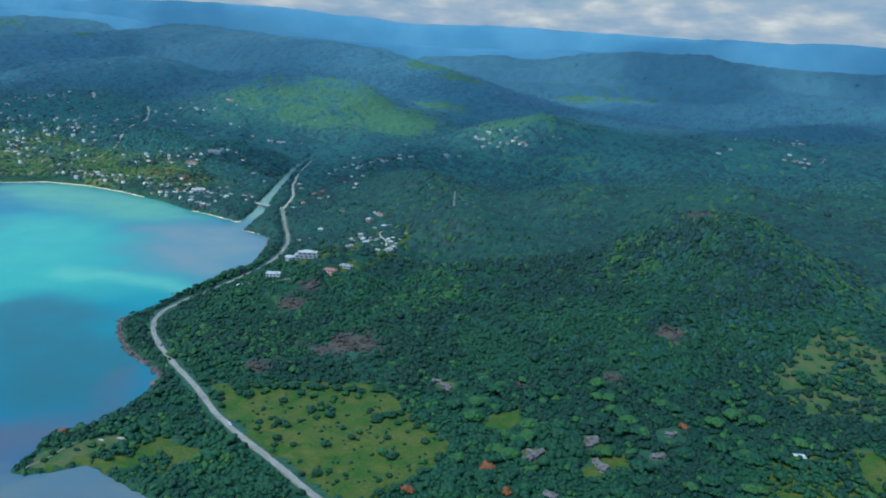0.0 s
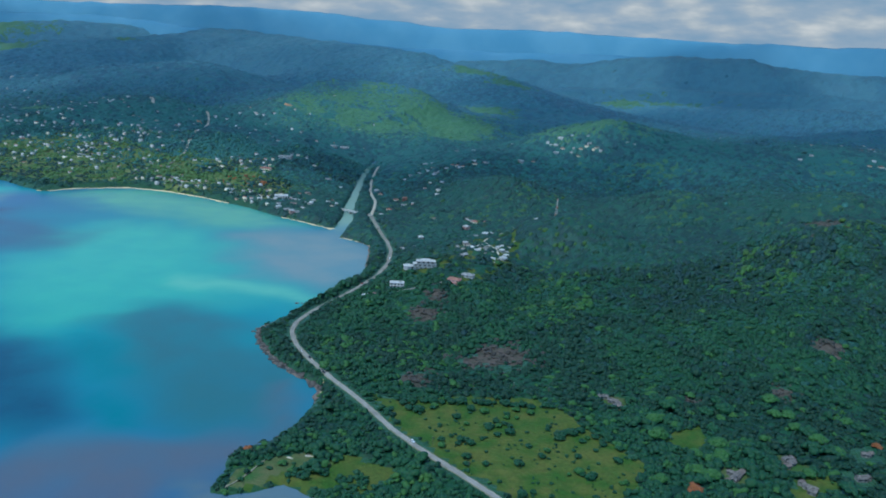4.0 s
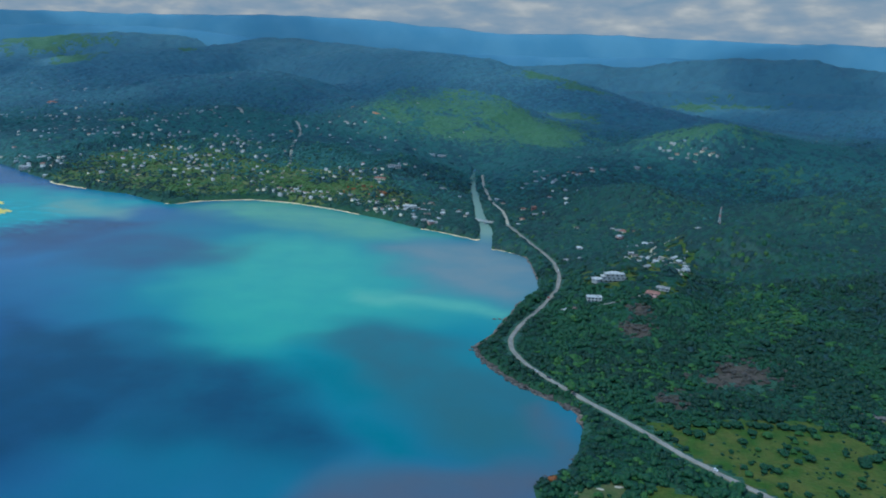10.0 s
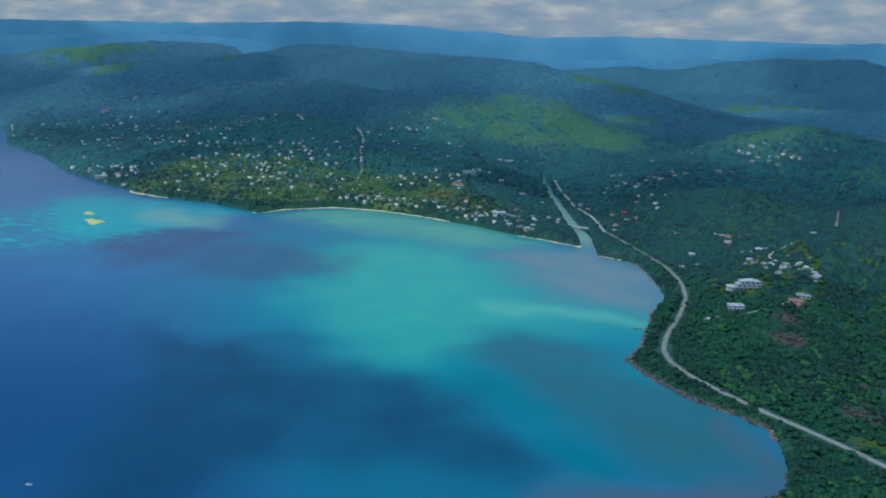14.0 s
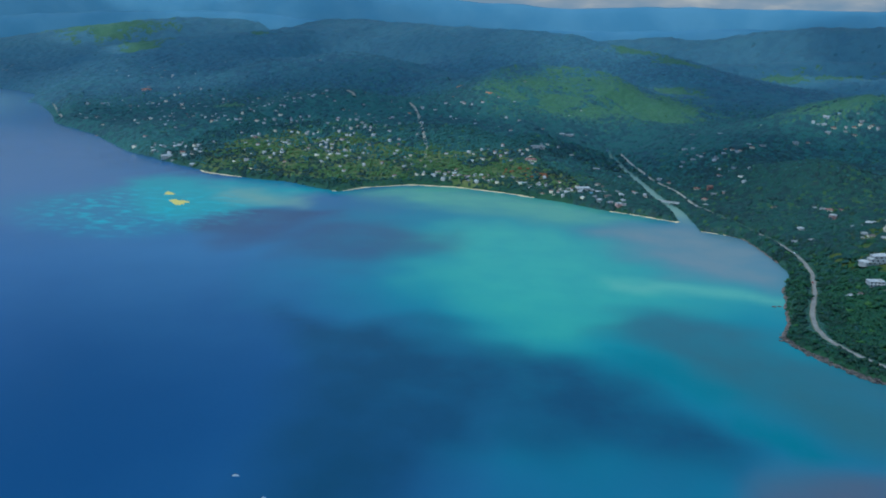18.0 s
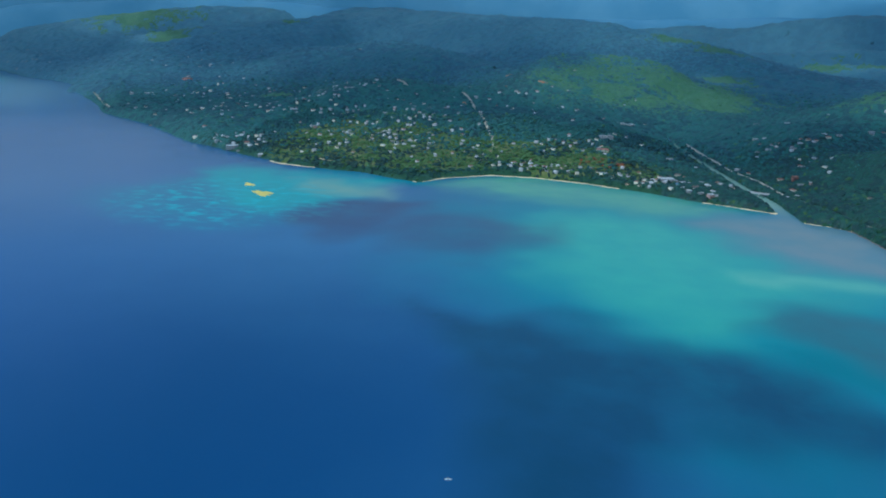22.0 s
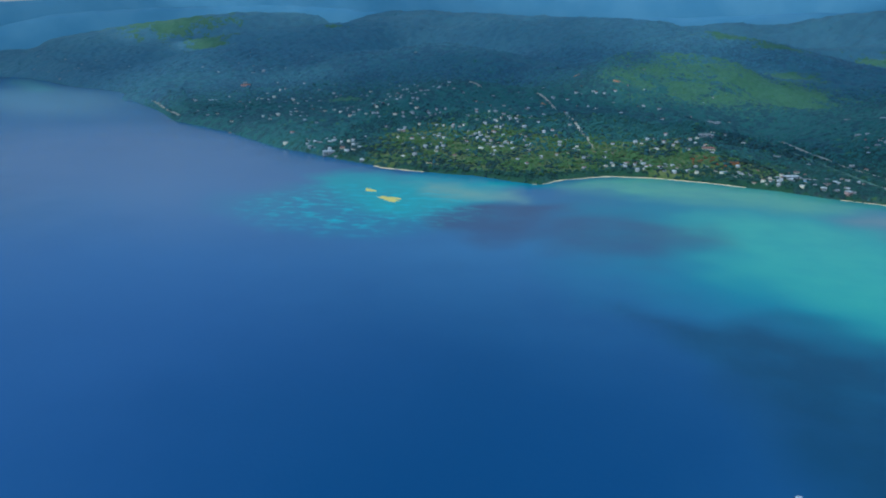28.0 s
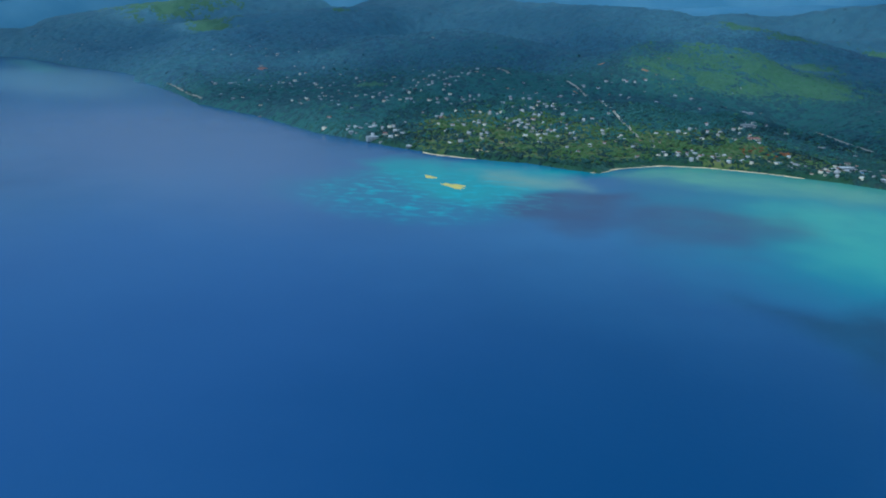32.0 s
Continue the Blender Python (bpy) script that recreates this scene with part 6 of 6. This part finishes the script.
def canopy(label, bounds, step, rise, seed, off=()):
    """Closed tree tops of far woods as one uneven sheet of crowns over the ground."""
    rng = np.random.default_rng(seed)
    gx, gy = np.meshgrid(np.arange(bounds[0] - 60, bounds[1] + 60, float(step)), np.arange(bounds[2] - 60, bounds[3] + 60, float(step)), indexing="ij")
    gx[:, ::2] += step / 2
    shape = gx.shape
    x, y = gx.ravel() + rng.uniform(-0.36, 0.36, gx.size) * step, gy.ravel() + rng.uniform(-0.36, 0.36, gx.size) * step
    n = len(x)
    keep = in_box(x, y, bounds)
    lap = max(16, step * 2.6)
    under = np.zeros(n, bool)  # runs down under the edge of the neighbouring woods
    for x0, x1, y0, y1 in off:
        keep &= ~in_box(x, y, (x0 + lap, x1 - lap, y0 + lap, y1 - lap))
        under |= in_box(x, y, (x0 + 5, x1 - 5, y0 + 5, y1 - 5))
    at = np.where(keep)[0]
    px, py = x[at], y[at]
    d = shore_off(px, py)
    good = ~under[at] & (d > 2.5) & (way_off(px, py, RIVER) > np.clip(13 - (py - 1170) * 0.011, 6, 13)) & clear_of_things(px, py, 2.0)
    for ring in (FIELD, CLEARING, LAWN, PADDOCK, HEATH, MEADOW):
        good &= ~inside(px + (ripple(px, py, 18) - 0.5) * 9, py + (ripple(px + 70, py, 18) - 0.5) * 9, ring)
    for cx, cy, cr in DRY:
        good &= np.hypot(px - cx, py - cy) > cr * (0.75 + 0.5 * ripple(px, py, 12))
    for line in TRACKS:
        good &= (way_off(px, py, line) > 6.5) & (way_off(px, py + 9, line) > 6.5)
    good &= ~inside(px, py, VILLAGE) | (rng.random(len(at)) < 0.35 + 0.6 * (ripple(px, py, 45) > 0.45))
    good &= ~inside(px, py, HILL_HAMLET) | (ripple(px, py, 11) > 0.5)
    z = ground_height(px, py)
    top = np.full(n, -9.0)
    tall = rise * (0.12 + 1.35 * ripple(px, py, step * 2.1) ** 2 + 0.35 * rng.random(len(at)) + 0.35 * ripple(px + 77, py, 60)) * np.clip(0.4 + d / 30, 0.4, 1)
    top[at] = z + np.where(good, tall, -0.6)
    live = np.zeros(n, bool)
    live[at] = good
    i = np.arange(n).reshape(shape)
    q = np.stack([i[:-1, :-1], i[1:, :-1], i[1:, 1:], i[:-1, 1:]], -1).reshape(-1, 4)
    mine = np.zeros(n, bool)
    mine[at] = True
    q = q[mine[q].all(1) & live[q].any(1)]
    used, back = np.unique(q, return_inverse=True)
    q = back.reshape(-1, 4)
    tri = np.concatenate([q[:, [0, 1, 2]], q[:, [0, 2, 3]]])
    x, y, top = x[used], y[used], top[used]
    cx, cy = x[tri].mean(1), y[tri].mean(1)
    m = len(cx)
    pale = (ripple(cx + 51, cy, step * 2.4) + 0.5 * ripple(cx, cy + 80, 130) > 1.17) & (cy < 1700)  # lighter trees here and there
    # sunlit areas: the light is painted as paler crowns
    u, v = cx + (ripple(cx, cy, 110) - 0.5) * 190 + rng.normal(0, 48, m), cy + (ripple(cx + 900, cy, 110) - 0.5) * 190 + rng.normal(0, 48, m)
    pale |= inside(u, v, SUNLIT_SLOPE) & (ripple(cx, cy, 46) + 0.7 * ripple(cx + 9, cy, 15) + 0.25 * rng.random(m) > 0.78) | inside(u, v, VILLAGE) & (ripple(cx + 40, cy, 48) > 0.56)
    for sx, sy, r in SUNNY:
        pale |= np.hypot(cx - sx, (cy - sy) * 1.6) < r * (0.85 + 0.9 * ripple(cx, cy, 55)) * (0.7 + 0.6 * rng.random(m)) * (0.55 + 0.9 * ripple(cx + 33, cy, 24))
    slot = np.where(pale, 2, np.where(0.6 * ripple(cx, cy + 200, 120) + ripple(cx + 5, cy, step * 2.3) + rng.normal(0, 0.08, m) > 0.86, 1, 0))
    # distance bands pick the leaf copies with haze in their colour
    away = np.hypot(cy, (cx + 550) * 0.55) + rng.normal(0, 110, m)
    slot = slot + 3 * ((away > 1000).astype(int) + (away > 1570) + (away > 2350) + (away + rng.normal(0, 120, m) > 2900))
    me = mesh_of("forest", np.stack([x, y, top], -1), tri, [LEAF, LEAF_DARK, LEAF_PALE, HAZY_SLOPE_LEAF, HAZY_SLOPE_DARK, SLOPE_PALE, HAZY_HILL_LEAF, HAZY_HILL_DARK, SUNLIT_HILL_LEAF, HAZY_RIDGE_LEAF, HAZY_RIDGE_DARK, SUNLIT_HILL_LEAF, HAZY_FAR_LEAF, HAZY_FAR_DARK, SUNLIT_HILL_LEAF], slot, smooth=True)
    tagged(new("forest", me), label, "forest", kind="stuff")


canopy("lower leafy storey of the woodland behind the coast road", NEAR_BOX, 2.9, 1.35, 31)
canopy("rolling wooded hills of mixed green trees", MID_BOX, 3.2, 3.6, 32, [NEAR_BOX])
canopy("wooded hillsides inland of the bay", HILL_BOX, 4.3, 4.6, 6, [MID_BOX, BAY_BOX])
forest("single crowns rising over the hillsides inland of the bay", HILL_BOX, 13, 4.6, 1, 16, 0.8, [MID_BOX, BAY_BOX])
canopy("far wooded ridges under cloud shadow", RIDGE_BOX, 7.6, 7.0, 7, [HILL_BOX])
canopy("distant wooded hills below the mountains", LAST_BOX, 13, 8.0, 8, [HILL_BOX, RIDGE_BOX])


def make_tree(label, seed, mat, kind="tree", lobes=26, trunk=True):
    """A tree of radius about 1: trunk with limbs, crown of leaf clumps."""
    rng = np.random.default_rng(seed)
    root = empty(kind)
    if trunk:
        bm = bmesh.new()
        bmesh.ops.create_cone(bm, cap_ends=True, segments=7, radius1=0.085, radius2=0.05, depth=0.9, matrix=Matrix.Translation((0, 0, 0.25)))
        for k in range(4):
            a = k * 1.57 + rng.uniform(0, 0.8)
            strut(bm, (0, 0, 0.5), (math.cos(a) * 0.5, math.sin(a) * 0.5, 0.95), 0.03)
        part("trunk", bm, BARK, root)
    v, f = crown_shape(rng, lobes, True)
    v[:, 2] *= 1.0 if trunk else 0.8
    v[:, 2] -= 0.0 if trunk else 0.25
    crown = new("crown", mesh_of("crown", v, f, [mat]))
    crown.parent = root
    return tagged(root, label, kind)


def build_single_trees():
    rng = random.Random(12)
    trees = [make_tree("spreading broadleaf tree standing in open pasture", 31, LEAF), make_tree("round green tree with a dense crown", 32, LEAF),
             make_tree("pale green tree with a wide crown", 33, LEAF_PALE), make_tree("dark green tree beside the coast road", 34, LEAF_DARK, lobes=20)]
    bushes = [make_tree("low dark green bush in the pasture", 41, LEAF, "bush", 10, False), make_tree("small green shrub in the grass", 42, LEAF, "bush", 8, False)]
    flames = [make_tree("flame tree covered in orange-red blossom", 51, LEAF_FLAME, lobes=22)]
    seen = set()

    def put(proto, x, y, r, h):
        m = Matrix.Translation((x, y, z_at(x, y))) @ Matrix.Rotation(rng.uniform(0, 6.28), 4, "Z")
        ob = proto if proto.name not in seen else copy_thing(proto, m)
        seen.add(proto.name)
        ob.matrix_basis = m @ Matrix.Diagonal((r, r, h, 1))

    def spot(ring):
        xs, ys = [p[0] for p in ring], [p[1] for p in ring]
        while True:
            x, y = rng.uniform(min(xs), max(xs)), rng.uniform(min(ys), max(ys))
            a = np.array([x]), np.array([y])
            if inside(*a, ring)[0] and clear_of_things(*a, 2.0)[0]:
                return x, y

    for _ in range(84):
        x, y = spot(FIELD)
        r = rng.uniform(1.6, 4.0)
        put(rng.choice((trees[0], trees[1], trees[1], trees[2])), x, y, r, r * rng.uniform(0.9, 1.2))
    for _ in range(190):
        x, y = spot(FIELD)
        r = rng.uniform(0.7, 2.0)
        put(rng.choice(bushes), x, y, r, r * rng.uniform(0.9, 1.4))
    for x0, y0, x1, y1, n in ((-255, 588, -190, 606, 9), (-190, 604, -120, 612, 8), (-262, 575, -235, 580, 3), (-120, 560, -100, 575, 4)):  # hedge rows across the pasture
        for k in range(n):
            f = (k + rng.random()) / n
            r = rng.uniform(2.6, 4.6)
            put(rng.choice(trees[:2]), x0 + (x1 - x0) * f, y0 + (y1 - y0) * f + rng.gauss(0, 2), r, r)
    for ring, n in ((CLEARING, 5), (LAWN, 3), (PADDOCK, 22), (HEATH, 26), (MEADOW, 14)):
        for _ in range(n):
            x, y = spot(ring)
            r = rng.uniform(0.9, 3.4)
            put(rng.choice(trees + bushes), x, y, r, r * rng.uniform(0.9, 1.2))
    for k in range(46):  # along the road
        a = rng.randrange(2, 12)
        (x0, y0), (x1, y1) = ROAD[a], ROAD[a + 1]
        n = Vector((y0 - y1, x1 - x0)).normalized()
        side, f = rng.choice((-1, 1)) * rng.uniform(6.5, 9), rng.random()
        r = rng.uniform(0.8, 2.6)
        put(rng.choice(trees + bushes), x0 + (x1 - x0) * f + n.x * side, y0 + (y1 - y0) * f + n.y * side, r, r)
    for x, y, r in ((-20, 504, 6), (-73, 467, 4.5), (-5, 479, 4.5), (-352, 484, 3.4), (140, 600, 4), (-12, 640, 3)):
        put(flames[0], x, y, r, r)
    for x, y, r in BIG_TREES:
        put(trees[rng.choice((0, 1, 1, 2, 2, 2))], x, y, r, r * rng.uniform(0.85, 1.05))


build_single_trees()


def flat_patch(name, ring_centre, rx, ry, turn, mat, lift, label, category):
    """A worn patch of ground with an uneven rim, laid on the slope."""
    cx, cy = ring_centre
    ang = np.linspace(0, 2 * np.pi, 28, endpoint=False)
    wob = 1 + 0.3 * np.sin(2 * ang + cx) + 0.22 * np.sin(5 * ang + cy) + 0.15 * np.sin(9 * ang)
    c, s = math.cos(radians(turn)), math.sin(radians(turn))
    vs = []
    for f in (1.0, 0.66, 0.33):
        x, y = rx * f * wob * np.cos(ang), ry * f * wob * np.sin(ang)
        px, py = cx + x * c - y * s, cy + x * s + y * c
        vs.append(np.stack([px, py, ground_height(px, py) + (lift if f < 1 else -0.5)], -1))
    v = np.concatenate(vs + [np.array([[cx, cy, z_at(cx, cy) + lift]])])
    f = []
    for r in range(2):
        for i in range(28):
            j = (i + 1) % 28
            f += [(r * 28 + i, r * 28 + j, (r + 1) * 28 + j), (r * 28 + i, (r + 1) * 28 + j, (r + 1) * 28 + i)]
    f += [(56 + i, 56 + (i + 1) % 28, 84) for i in range(28)]
    tagged(new(name, mesh_of(name, v, np.array(f), [mat], smooth=True)), label, category, kind="structure")


flat_patch("cleared_ground", (-926, 2140), 17, 9, 10, CLAY, 5.0, "orange cleared earth on the sunlit hillside", "bare earth")
flat_patch("cleared_ground", (-1040, 2300), 12, 6, 20, CLAY, 5.0, "pinkish cleared earth scar on the hill", "bare earth")
flat_patch("cleared_ground", (-1115, 1960), 13, 7, -15, CLAY, 4.5, "reddish bare yard beside the hill road", "bare earth")
flat_patch("beach", (-334, 607), 4.5, 9, 25, SAND, 0.7, "small cove of pale sand below the road", "beach")
flat_patch("cleared_ground", (-305, 488), 3.2, 1.8, 20, DIRT, 0.5, "pale sandy clearing on the headland", "bare earth")
flat_patch("cleared_ground", (-318, 482), 2.4, 1.2, 0, DIRT, 0.5, "pale sandy clearing on the headland", "bare earth")
flat_patch("beach", (-1284, 1357), 20, 6, -14, SAND, 0.9, "bare pale sand behind the point", "beach")
